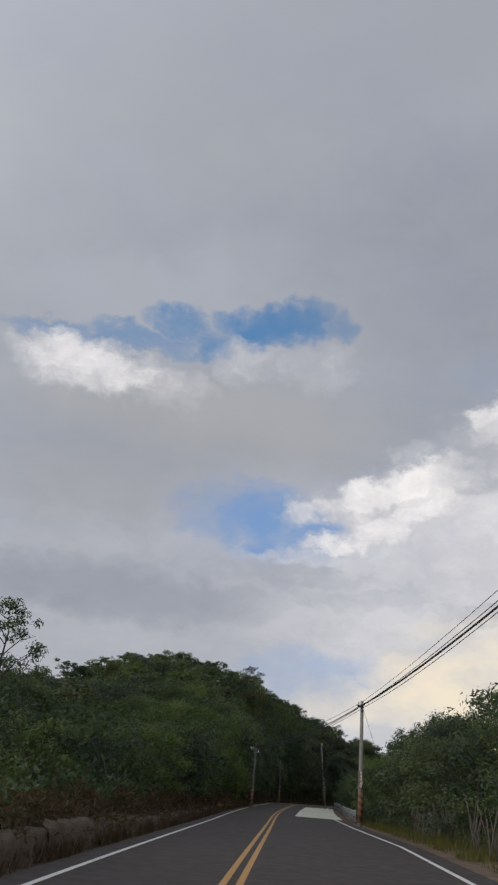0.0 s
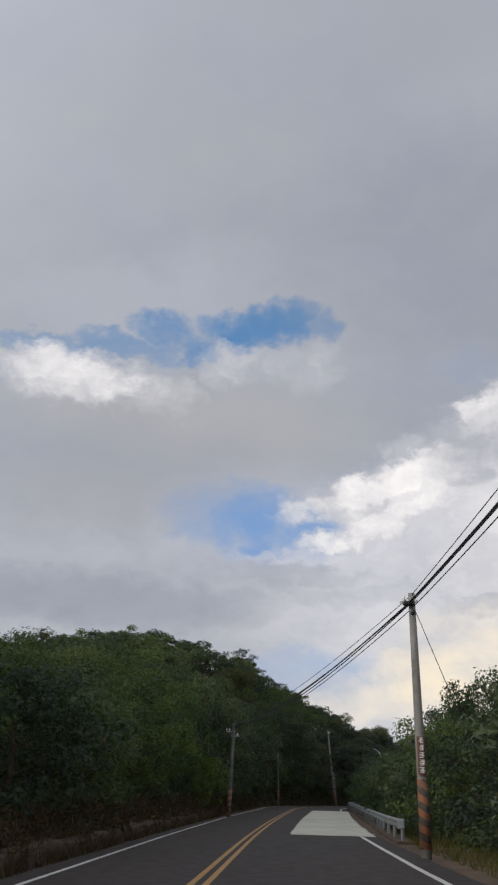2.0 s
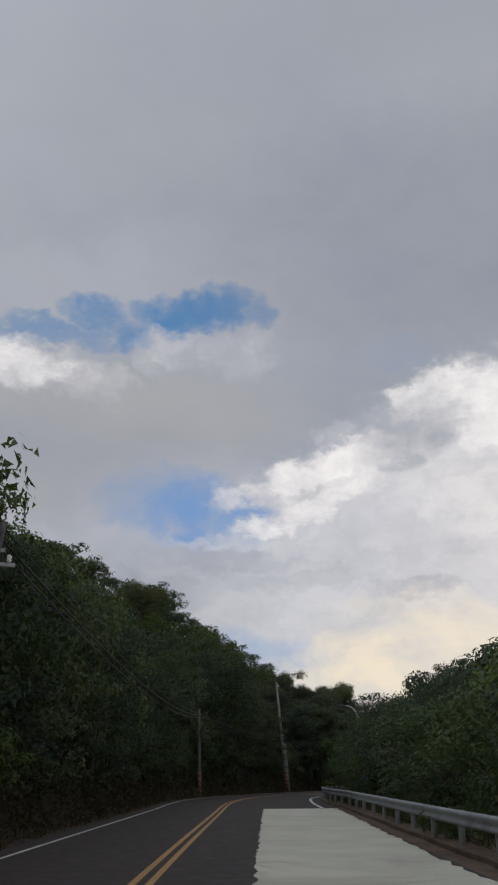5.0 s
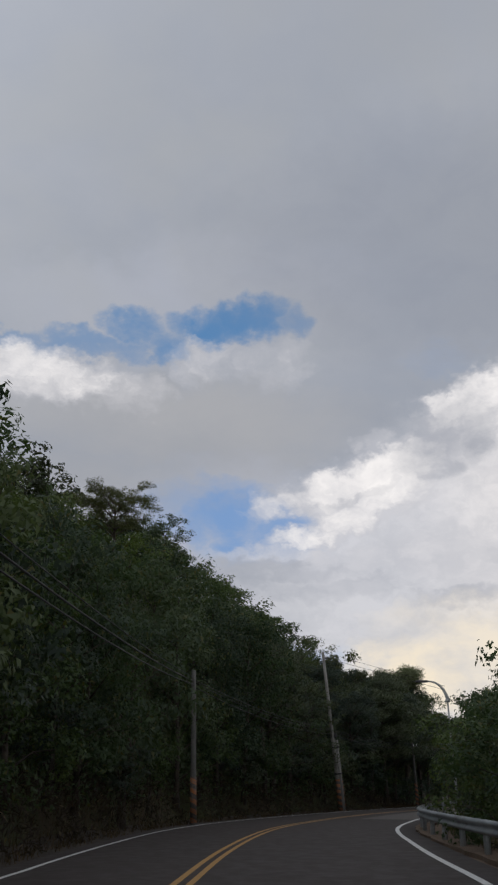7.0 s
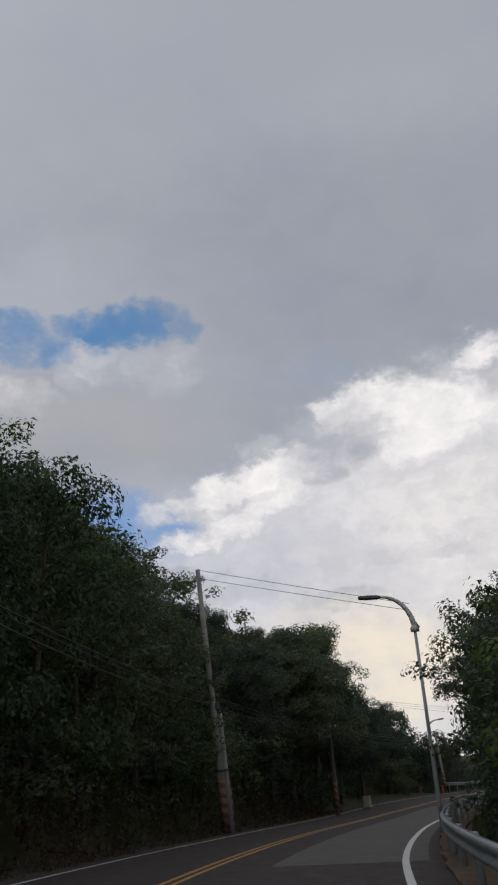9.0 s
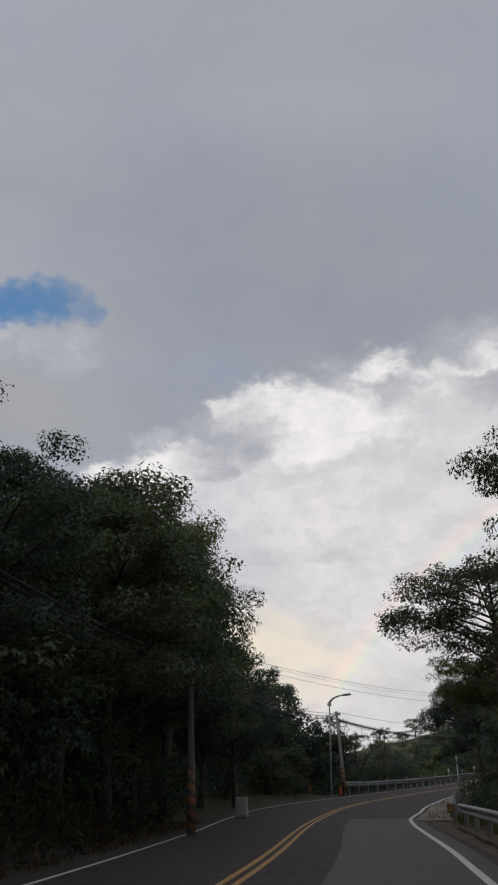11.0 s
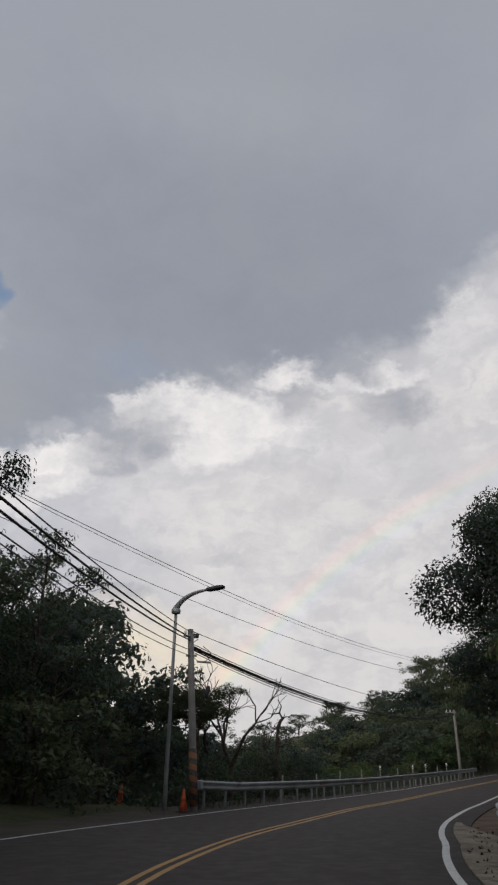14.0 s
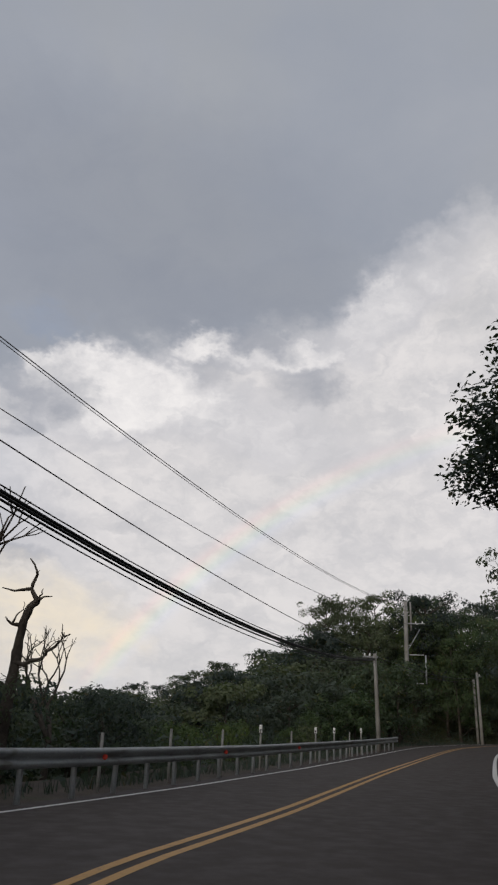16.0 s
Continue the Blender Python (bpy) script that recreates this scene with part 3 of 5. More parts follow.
def part(name, bm, mat, parent, label="", smooth_shade=False):
    """One bmesh (or mesh) as one mesh object under a thing or a part."""
    if isinstance(bm, bmesh.types.BMesh):
        me = bpy.data.meshes.new(name)
        bmesh.ops.recalc_face_normals(bm, faces=bm.faces)
        bm.to_mesh(me)
        bm.free()
        me.materials.append(mat)
        if smooth_shade:
            me.polygons.foreach_set("use_smooth", [True] * len(me.polygons))
    else:
        me = bm
    ob = new(name, me)
    ob.parent = parent
    if label:
        tagged(ob, label)
    return ob


def thing(name, m, label, category, group="", kind=""):
    ob = new(name)
    ob.empty_display_size = 0.2
    ob.matrix_world = m
    return tagged(ob, label, category, group, kind)


def box_bm(bm, sx, sy, sz, at_=(0, 0, 0), bevel=0.0, rot=None):
    m = Matrix.Translation(at_) @ (rot or Matrix.Identity(4)) @ Matrix.Diagonal((sx, sy, sz, 1))
    v = bmesh.ops.create_cube(bm, size=1.0, matrix=m)["verts"]
    if bevel:
        es = list({e for w in v for e in w.link_edges})
        bmesh.ops.bevel(bm, geom=es, offset=bevel, segments=1, affect="EDGES", profile=0.5)


def tube(points, radii, sides=8, cap=True):
    """Rings swept along a line of places."""
    p = [Vector(q) for q in points]
    verts, faces = [], []
    up = Vector((0.31, 0.17, 0.93))
    for i, q in enumerate(p):
        d = (p[min(i + 1, len(p) - 1)] - p[max(i - 1, 0)]).normalized()
        a = d.cross(up)
        if a.length < 0.05:
            a = d.cross(Vector((1, 0, 0)))
        a.normalize()
        b = d.cross(a)
        for j in range(sides):
            t = 2 * math.pi * j / sides
            verts.append(q + radii[i] * (math.cos(t) * a + math.sin(t) * b))
    for i in range(len(p) - 1):
        for j in range(sides):
            k2 = (j + 1) % sides
            faces.append((i * sides + j, i * sides + k2, (i + 1) * sides + k2, (i + 1) * sides + j))
    if cap:
        faces.append(tuple(range(sides - 1, -1, -1)))
        faces.append(tuple((len(p) - 1) * sides + j for j in range(sides)))
    return verts, faces


def join(*some):
    verts, faces = [], []
    for v, f in some:
        n = len(verts)
        verts += list(v)
        faces += [tuple(i + n for i in g) for g in f]
    return verts, faces


def tube_part(name, points, radii, mat, parent, sides=8, label=""):
    v, f = tube(points, radii, sides)
    return part(name, mesh_of(name, v, f, mat, True), mat, parent, label)


def ribbon(name, s0, s1, d0, d1, lift, mat, label, category, step=1.0, jag0=0.0, jag1=0.0, thick=0.0, cols=1):
    """A strip of surface that follows the road."""
    rnd = random.Random(len(name) * 7 + int(s0))
    n = max(2, int((s1 - s0) / step) + 1)
    verts, faces = [], []
    for i in range(n):
        s = s0 + (s1 - s0) * i / (n - 1)
        a = (d0(s) if callable(d0) else d0) + rnd.uniform(-jag0, jag0)
        b = (d1(s) if callable(d1) else d1) + rnd.uniform(-jag1, jag1)
        for j in range(cols + 1):
            d = a + (b - a) * j / cols
            x, y = at(s, d)
            verts.append((x, y, float(road_z(s)) + lift))
    for i in range(n - 1):
        for j in range(cols):
            k2 = i * (cols + 1) + j
            faces.append((k2, k2 + 1, k2 + cols + 2, k2 + cols + 1))
    if thick:
        n0 = len(verts)
        verts += [(x, y, z - thick) for x, y, z in verts]
        w = cols + 1
        for i in range(n - 1):
            faces += [(i * w, (i + 1) * w, n0 + (i + 1) * w, n0 + i * w), (i * w + cols, n0 + i * w + cols, n0 + (i + 1) * w + cols, (i + 1) * w + cols)]
        faces += [(0, n0, n0 + cols, cols), ((n - 1) * w, (n - 1) * w + cols, n0 + (n - 1) * w + cols, n0 + (n - 1) * w)]
    ob = new(name, mesh_of(name, verts, faces, mat))
    return tagged(ob, label, category, kind="structure")


# ---- ground and road ----


def build_ground():
    xs = np.unique(np.r_[np.arange(-120, 240, 2.0), np.linspace(-2600, -120, 26), np.linspace(240, 2700, 26)])
    ys = np.unique(np.r_[np.arange(-60, 330, 2.0), np.linspace(-2400, -60, 22), np.linspace(330, 2900, 26)])
    gx, gy = np.meshgrid(xs, ys)
    x, y = gx.ravel(), gy.ravel()
    s, d = along(x, y)
    z = land_sd(s, d, x, y)
    far = np.maximum(np.abs(x - 50) - 190, np.maximum(-60 - y, y - 330)).clip(0)
    z = z * (1 - smooth(far, 0, 250))
    z = np.where(np.abs(d) < 7.5, np.minimum(z, road_z(s) - 0.12), z)
    nx = len(xs)
    faces = [(j * nx + i, j * nx + i + 1, (j + 1) * nx + i + 1, (j + 1) * nx + i) for j in range(len(ys) - 1) for i in range(nx - 1)]
    tagged(new("ground", mesh_of("ground", np.stack([x, y, z], 1), faces, M["ground"], True)), "dark green overgrown hillside and valley ground", "ground", kind="structure")


build_ground()
ribbon("road", -40, S_LAST - 1, lambda s: left_d(s) - 0.55, lambda s: right_d(s) + 0.75, 0.0, M["asphalt"], "dark grey worn asphalt two-lane mountain road", "road", thick=0.25, cols=4)
ribbon("verge_left", -40, S_LAST - 1, lambda s: left_d(s) - 3.4, lambda s: left_d(s) - 0.4, -0.03, M["earth"], "brown earth verge with litter beside the asphalt", "verge", jag1=0.12, thick=0.25, cols=3)
ribbon("verge_right", -40, S_LAST - 1, lambda s: right_d(s) + 0.6, lambda s: right_d(s) + 3.0, -0.03, M["dirt"], "reddish earth verge with dry grass beside the asphalt", "verge", jag0=0.12, thick=0.25, cols=3)
ribbon("edge_line_left", -40, S_LAST - 1, lambda s: left_d(s) - 0.055, lambda s: left_d(s) + 0.055, 0.005, M["white"], "thin worn white painted edge line", "road line")
ribbon("edge_line_right", -40, 66.0, lambda s: right_d(s) - 0.075, lambda s: right_d(s) + 0.075, 0.005, M["white"], "white painted edge line on asphalt", "road line")
ribbon("edge_line_right", 118.3, S_LAST - 1, lambda s: right_d(s) - 0.075, lambda s: right_d(s) + 0.075, 0.005, M["white"], "white painted edge line on asphalt", "road line")


def middle(s): return float(np.interp(s, [211, 217, 222, 226, 230, 236], [0.0, 0.14, 0.28, 0.18, -0.06, 0.04]))     # the double line drifts off the crown of the curve


for side_ in (-0.13, 0.13):
    ribbon("centre_line", -40, S_LAST - 1, lambda s: middle(s) + side_ - 0.06, lambda s: middle(s) + side_ + 0.06, 0.005, M["yellow"], "worn yellow painted double centre line, one of two", "road line")
ribbon("concrete_patch", 65.8, 117.4, lambda s: 1.45 + (s - 66) * 0.011, lambda s: right_d(s) + 0.62, 0.012, M["new_concrete"], "pale fresh concrete repair slab in the lane", "concrete patch", step=0.35, jag0=0.05, jag1=0.08, thick=0.05)
ribbon("asphalt_patch", 150.0, 198.3, 1.5, lambda s: right_d(s) + 0.5, 0.004, M["asphalt_old"], "lighter grey older asphalt in the lane", "asphalt patch", step=1.0, jag0=0.03)
ribbon("concrete_apron", 195.5, 224.0, lambda s: right_d(s) + 0.3, lambda s: right_d(s) + 0.45 + 1.75 * min(1.0, max(0.0, (224 - s) / 10)), 0.035, M["old_concrete"], "cracked sandy grey concrete apron beside the curve", "concrete apron", step=0.7, thick=0.2, jag1=0.06)


ribbon("earth_lot", 196.0, 226.0, lambda s: left_d(s) - 3.4 - 5.0 * min(1.0, max(0.0, (s - 196) / 8)), lambda s: left_d(s) - 0.45, -0.02, M["earth"], "dark trodden earth pull-in under the trees", "verge", step=0.8, jag0=0.3, jag1=0.1, thick=0.3, cols=6)

# ---- low wall and kerbs ----


def build_low_wall():
    """A long mossy rubble wall at the foot of the bank, in cast lengths with open joints."""
    rnd = random.Random(5)
    base = thing("low_wall", Matrix.Identity(4), "low mossy brown stone wall along the foot of the bank", "wall", kind="structure")
    s = -20.0
    while s < 82:
        length = rnd.uniform(3.2, 5.5)
        n = 18
        verts, faces = [], []
        h0 = 0.46 - 0.002 * max(0, s) + rnd.uniform(-0.12, 0.08)
        for i in range(n + 1):
            ss = s + (length - 0.02) * i / n
            d = float(left_d(ss)) - 0.75 + rnd.uniform(-0.012, 0.012)
            z = float(road_z(ss))
            h = h0 + rnd.uniform(-0.07, 0.06)
            prof = [(0.0, -0.15), (-0.03, h * 0.35), (-0.07, h * 0.7), (-0.12, h - 0.03), (-0.2, h), (-0.42, h + 0.02), (-0.45, -0.15)]
            for a, b in prof:
                x, y = at(ss, d + a + rnd.uniform(-0.035, 0.035))
                verts.append((x, y, z + b + (rnd.uniform(-0.03, 0.03) if b > 0 else 0.0)))
        m = 7
        for i in range(n):
            for j in range(m - 1):
                faces.append((i * m + j, i * m + j + 1, (i + 1) * m + j + 1, (i + 1) * m + j))
        faces += [tuple(range(m)), tuple(n * m + j for j in range(m - 1, -1, -1))]
        part("wall_block", mesh_of("wall_block", verts, faces, M["mossy"], True), None, base)
        s += length


build_low_wall()

# ---- crash barriers ----
W_PROFILE = [(0.0, -0.155), (0.035, -0.15), (0.08, -0.105), (0.08, -0.065), (0.022, -0.022), (0.022, 0.022), (0.08, 0.065), (0.08, 0.105), (0.035, 0.15), (0.0, 0.155)]


def barrier(name, s0, s1, d_of, side, spacing, post_r, top, label, end_plate, reflectors=(), lift_of=None):
    """A steel crash barrier: beams in four-metre lengths on posts. side: +1 when the road lies to its left."""
    base = thing(name, Matrix.Identity(4), label, "crash barrier")
    lift_of = lift_of or (lambda s: 0.0)

    def foot_z(s): return float(road_z(s)) + lift_of(s)

    n_beams = max(1, round((s1 - s0) / 4.0))
    step = (s1 - s0) / n_beams
    for b in range(n_beams):
        a0, a1 = s0 + b * step, s0 + (b + 1) * step + 0.12
        verts, faces = [], []
        n, m = 5, len(W_PROFILE)
        for i in range(n):
            s = min(a0 + (a1 - a0) * i / (n - 1), s1)
            lift = 0.004 * (b % 2)
            for back in (0.0, 0.012):
                for o, h in W_PROFILE:
                    x, y = at(s, float(d_of(s)) - side * (0.08 + o + lift - back))
                    verts.append((x, y, foot_z(s) + top - 0.155 + h))
        w = 2 * m
        for i in range(n - 1):
            for j in range(m - 1):
                faces.append((i * w + j, i * w + j + 1, (i + 1) * w + j + 1, (i + 1) * w + j))
                faces.append((i * w + m + j, (i + 1) * w + m + j, (i + 1) * w + m + j + 1, i * w + m + j + 1))
            for j in (0, m - 1):
                faces.append((i * w + j, (i + 1) * w + j, (i + 1) * w + m + j, i * w + m + j))
        part("beam", mesh_of("beam", verts, faces, M["zinc"], True), None, base)
    post_me = None
    s = s0 + 0.5
    k = 0
    while s < s1:
        x, y = at(s, float(d_of(s)))
        if post_me is None:
            v, f = tube([(0, 0, -0.7), (0, 0, top - 0.04), (0, 0, top - 0.01)], [post_r, post_r, post_r * 0.8], 10)
            post_me = mesh_of("post", v, f, M["zinc"], True)
            bm = bmesh.new()
            box_bm(bm, 0.1, 0.09, 0.22, (0, 0, 0), 0.01)
            block_me = bpy.data.meshes.new("spacer")
            bm.to_mesh(block_me)
            bm.free()
            block_me.materials.append(M["zinc"])
        p = new("post", post_me)
        p.parent, p.matrix_world = base, Matrix.Translation((x, y, foot_z(s))) @ pose(0, 0, 0, random.uniform(-1.5, 1.5), random.uniform(-1.5, 1.5), 0)
        bx, by = at(s, float(d_of(s)) - side * 0.06)
        q = new("spacer", block_me)
        q.parent, q.matrix_world = base, Matrix.Translation((bx, by, foot_z(s) + top - 0.16)) @ Matrix.Rotation(heading(s), 4, "Z")
        s += spacing
        k += 1
    if end_plate:
        for s, mat, lab in end_plate:
            x, y = at(s, float(d_of(s)) - side * 0.10)
            bm = bmesh.new()
            box_bm(bm, 0.16, 0.28, 0.34, (0, 0, 0), 0.04)
            o = part("end_cap", bm, M[mat], base, lab)
            o.matrix_world = Matrix.Translation((x, y, foot_z(s) + top - 0.16)) @ Matrix.Rotation(heading(s), 4, "Z")
    for s in reflectors:
        x, y = at(s, float(d_of(s)) - side * 0.17)
        bm = bmesh.new()
        bmesh.ops.create_cone(bm, cap_ends=True, segments=10, radius1=0.05, radius2=0.04, depth=0.03, matrix=Matrix.Rotation(heading(s), 4, "Z") @ Matrix.Rotation(radians(90), 4, "Y"))
        o = part("reflector", bm, M["red"], base, "round red reflector")
        o.location = (x, y, foot_z(s) + top - 0.155)
    return base


def rail1_d(s): return np.interp(s, [58, 61.4, 69.5, 76, 91, 118, 135, 150, 176, 192], [5.4, 5.55, 5.65, 5.85, 6.1, 6.2, 5.65, 5.4, 5.35, 5.7])
def rail2_d(s): return np.interp(s, [225, 230, 236, 245, 255, 280], [-4.75, -4.3, -3.6, -3.3, -3.15, -3.15])
def rail3_d(s): return np.interp(s, [192, 197, 205, 213, 221, 232, 250, 300], [5.55, 6.0, 6.45, 6.5, 6.1, 4.75, 4.3, 4.2])


ribbon("kerb_strip", 61.0, 190.0, lambda s: float(rail1_d(s)) - 0.25, lambda s: float(rail1_d(s)) + 0.35, 0.07, M["dirt"], "earth-covered strip under the crash barrier posts", "kerb", step=0.8, jag0=0.05, thick=0.35)
barrier("crash_barrier", 61.4, 190.0, rail1_d, 1, 2.95, 0.075, 0.78, "galvanised steel crash barrier on round posts beside the valley", [(61.4, "zinc", "rounded steel end cap")])
barrier("crash_barrier", 192.8, 220.8, rail3_d, 1, 2.0, 0.07, 0.72, "grey steel crash barrier bending round the inside of the curve", [(192.8, "old_orange", "faded dull orange end cap")])
barrier("crash_barrier", 226.0, 277.0, rail2_d, -1, 1.5, 0.05, 0.73, "long galvanised steel crash barrier on the outside of the curve", [(226.0, "zinc", "boxy steel end cap")], (236.2, 243.0, 251.0), lambda s: float(np.interp(s, [226, 229, 236, 246], [0.27, 0.14, 0.08, 0.02])))


def delineator(s, top, capped):
    x, y = at(s, float(rail2_d(s)) - 0.42)
    base = thing("marker_post", Matrix.Translation((x, y, float(road_z(s)))), "slim weathered marker post with pale reflective head" if capped else "slim grey weathered marker post", "marker post", "marker posts behind the barrier")
    tube_part("post", [(0, 0, -0.5), (0, 0, top)], [0.035, 0.033], M["pole"], base)
    if capped:
        bm = bmesh.new()
        box_bm(bm, 0.10, 0.05, 0.24, (0, 0, top + 0.06), 0.012, Matrix.Rotation(heading(s) + radians(90), 4, "Z"))
        head = part("head", bm, M["reflect_white"], base, "white reflective head")
        bm = bmesh.new()
        box_bm(bm, 0.07, 0.064, 0.06, (0, 0, top + 0.03), 0.008, Matrix.Rotation(heading(s) + radians(90), 4, "Z"))
        part("band", bm, M["dark"], head, "dark band")


for s_, top_, cap_ in ((233.5, 1.05, 0), (237.2, 1.05, 0), (240.7, 1.15, 0), (244.4, 1.15, 0), (248.2, 1.12, 1), (252.2, 1.12, 0), (256.2, 1.10, 1), (260.2, 1.1, 1), (264.2, 1.1, 0), (267.6, 1.1, 1)):
    delineator(s_, top_, cap_)

# ---- poles, lamps, wires ----


def utility_pole(foot, head, r0, r1, label, stripes=0.0, arms=(), extra=None, mat="pole"):
    """A round concrete pole from foot to head, with warning bands, small brackets and insulators."""
    foot, head = Vector(foot), Vector(head)
    base = thing("utility_pole", Matrix.Translation(foot), label, "utility pole", "poles along the road")
    h = head - foot
    pts = [-h.normalized() * 0.6, h * 0.33, h * 0.66, h]
    shaft = tube_part("shaft", pts, [r0, r0 + (r1 - r0) * 0.33, r0 + (r1 - r0) * 0.66, r1], M[mat], base, 14)
    if stripes:
        d = h.normalized()
        tube_part("warning_band", [d * 0.12, d * (0.12 + stripes)], [r0 + 0.006, r0 + 0.004 + (r1 - r0) * 0.2], M["stripe"], base, 14, "black and orange warning bands")
    for z, length, turn, ins in arms:
        m = Matrix.Translation(h * (z / h.z)) @ Matrix.Rotation(turn, 4, "Z")
        bm = bmesh.new()
        box_bm(bm, length, 0.07, 0.08, (length * 0.5 - 0.18, 0, 0), 0.008)
        arm = part("cross_arm", bm, M["lampgrey"], base, "grey steel bracket arm")
        arm.matrix_local = m
        for q in ins:
            v, f = tube([(q, 0, 0.04), (q, 0, 0.09), (q, 0, 0.11), (q, 0, 0.16), (q, 0, 0.2)], [0.02, 0.055, 0.035, 0.055, 0.02], 10)
            part("insulator", mesh_of("insulator", v, f, M["reflect_white"], True), None, arm, "pale ceramic insulator")
    if extra:
        extra(base, h)
    return base


def sign_and_clamp(base, h):
    r = 0.145
    v, f = [], []
    n = 6
    a0 = -math.pi / 2 - 0.95
    for zi, z in enumerate((1.98, 3.0)):
        for i in range(n + 1):
            a = a0 + 1.9 * i / n
            v.append((r * math.cos(a), r * math.sin(a), z))
    for i in range(n):
        f.append((i, i + 1, n + 2 + i, n + 1 + i))
    plate = part("notice", mesh_of("notice", v, f, M["sign_dark"], True), None, base, "narrow dark red notice strip with pale characters")
    rnd = random.Random(3)
    for c in range(5):
        zc = 2.90 - c * 0.195
        bm = bmesh.new()
        for row in range(4):
            w = rnd.uniform(0.09, 0.15)
            box_bm(bm, w, 0.008, 0.022, (rnd.uniform(-0.015, 0.015), -r - 0.006, zc + 0.06 - row * 0.042))
        box_bm(bm, 0.022, 0.008, 0.13, (rnd.uniform(-0.03, 0.03), -r - 0.009, zc))
        part("writing", bm, M["reflect_white"], plate, "pale bars of writing")
    tube_part("guy_wire", [h * 0.96, (1.6, -0.4, 2.2), (2.9, -0.8, 0.0)], [0.012, 0.012, 0.012], M["cable"], base, 5)
    bm = bmesh.new()
    box_bm(bm, 0.34, 0.16, 0.12, (-0.12, 0, h.z - 0.35), 0.02)
    box_bm(bm, 0.12, 0.30, 0.10, (0, 0, h.z - 0.62), 0.02)
    part("clamp", bm, M["dark"], base, "dark cable clamp")


def lashed_stub(base, h):
    d = h.normalized()
    tube_part("stub_pole", [Vector((0.26, 0.12, -0.5)), Vector((0.26, 0.12, 0)) + d * 4.9], [0.15, 0.13], M["pole"], base, 12, "shorter pole lashed alongside")
    tube_part("warning_band", [Vector((0.26, 0.12, 0.1)), Vector((0.26, 0.12, 0)) + d * 2.1], [0.157, 0.15], M["stripe"], base, 12, "worn orange and black bands")
    for z in (2.6, 4.4):
        p = d * z + Vector((0.13, 0.06, 0))
        v, f = tube([p - d * 0.04, p + d * 0.04], [0.31, 0.31], 12, False)
        part("strap", mesh_of("strap", v, f, M["dark"], True), None, base, "dark steel strap")
    bm = bmesh.new()
    box_bm(bm, 0.2, 0.16, 0.34, d * 5.2 + Vector((0.2, -0.05, 0)), 0.03)
    part("junction_box", bm, M["dark"], base, "dark cable junction box")


def curve_fittings(base, h):
    """A dark junction box at the head, a hanging splice closure, a bracket and slack loops of cable."""
    bm = bmesh.new()
    box_bm(bm, 0.30, 0.16, 0.16, (-0.22, -0.02, h.z - 0.18), 0.03)
    part("junction_box", bm, M["dark"], base, "small black junction box")
    tube_part("splice_closure", [(0.30, -0.06, h.z - 2.42), (0.32, -0.06, h.z - 2.36), (0.38, -0.06, h.z - 2.02), (0.39, -0.06, h.z - 1.96)], [0.05, 0.09, 0.09, 0.05], M["dark"], base, 10, "black cable splice closure")
    bm = bmesh.new()
    box_bm(bm, 0.55, 0.07, 0.07, (0.18, -0.05, h.z - 1.12), 0.01)
    part("cross_arm", bm, M["lampgrey"], base, "grey steel bracket arm")
    for k2, (z0, z1, out) in enumerate(((-0.55, -1.15, 0.34), (-0.75, -2.0, 0.42), (-0.3, -1.1, -0.36))):
        pts = [Vector((0.1 * (1 if out > 0 else -1) + out * math.sin(math.pi * i / 10), -0.1, h.z + z0 + (z1 - z0) * i / 10)) for i in range(11)]
        tube_part("slack_loop", pts, [0.012] * 11, M["cable"], base, 5, "slack loop of black cable")


P1, P1T = (8.25, 53.35, -0.3), (8.27, 53.55, 6.85)
P2, P2T = (2.72, 88.6, -0.65), (2.92, 90.6, 5.45)
P4, P4T = (8.76, 140.75, -1.0), (8.63, 140.7, 5.35)
P3, P3T = (18.88, 166.2, -1.3), (17.8, 164.9, 9.75)
P5, P5T = (28.47, 183.0, -1.35), (28.40, 183.1, 4.1)
P6, P6T = (50.24, 217.5, -1.2), (49.72, 217.2, 4.95)
P7, P7T = (86.53, 245.2, -0.15), (85.87, 244.75, 5.35)
P8, P8T = (107.1, 263.2, 4.0), (106.9, 263.0, 13.2)
P9, P9T = (109.4, 257.0, 0.9), (109.9, 257.6, 6.8)
P9B, P9BT = (113.0, 260.5, 0.9), (113.3, 260.9, 6.6)
utility_pole(P1, P1T, 0.15, 0.10, "weathered concrete utility pole with a dark notice strip", 1.75, ((6.9, 0.55, 2.6, (0.25,)),), sign_and_clamp)
utility_pole(P2, P2T, 0.15, 0.10, "leaning concrete utility pole among roadside bushes", 1.7, ((5.5, 0.7, 3.3, (0.3, 0.5)), (5.2, 0.6, 0.2, (0.3,))), None, "pole_shaded")
utility_pole(P4, P4T, 0.14, 0.10, "shade-toned concrete utility pole with worn warning bands by the bank", 1.8, mat="pole_shaded")
utility_pole(P3, P3T, 0.17, 0.10, "tall leaning concrete utility pole with orange banded foot", 2.1, ((10.6, 0.5, 0.3, (0.2,)),), lashed_stub)
utility_pole(P5, P5T, 0.14, 0.10, "shade-toned concrete utility pole with orange and black bands", 1.9, ((5.1, 0.7, -0.6, (0.1, 0.4)),), None, "pole_shaded")
utility_pole(P6, P6T, 0.15, 0.11, "concrete utility pole with orange and black bands at the curve", 1.9, ((5.9, 0.45, 2.9, (0.2,)), (5.2, 0.4, -0.6, ())), curve_fittings)
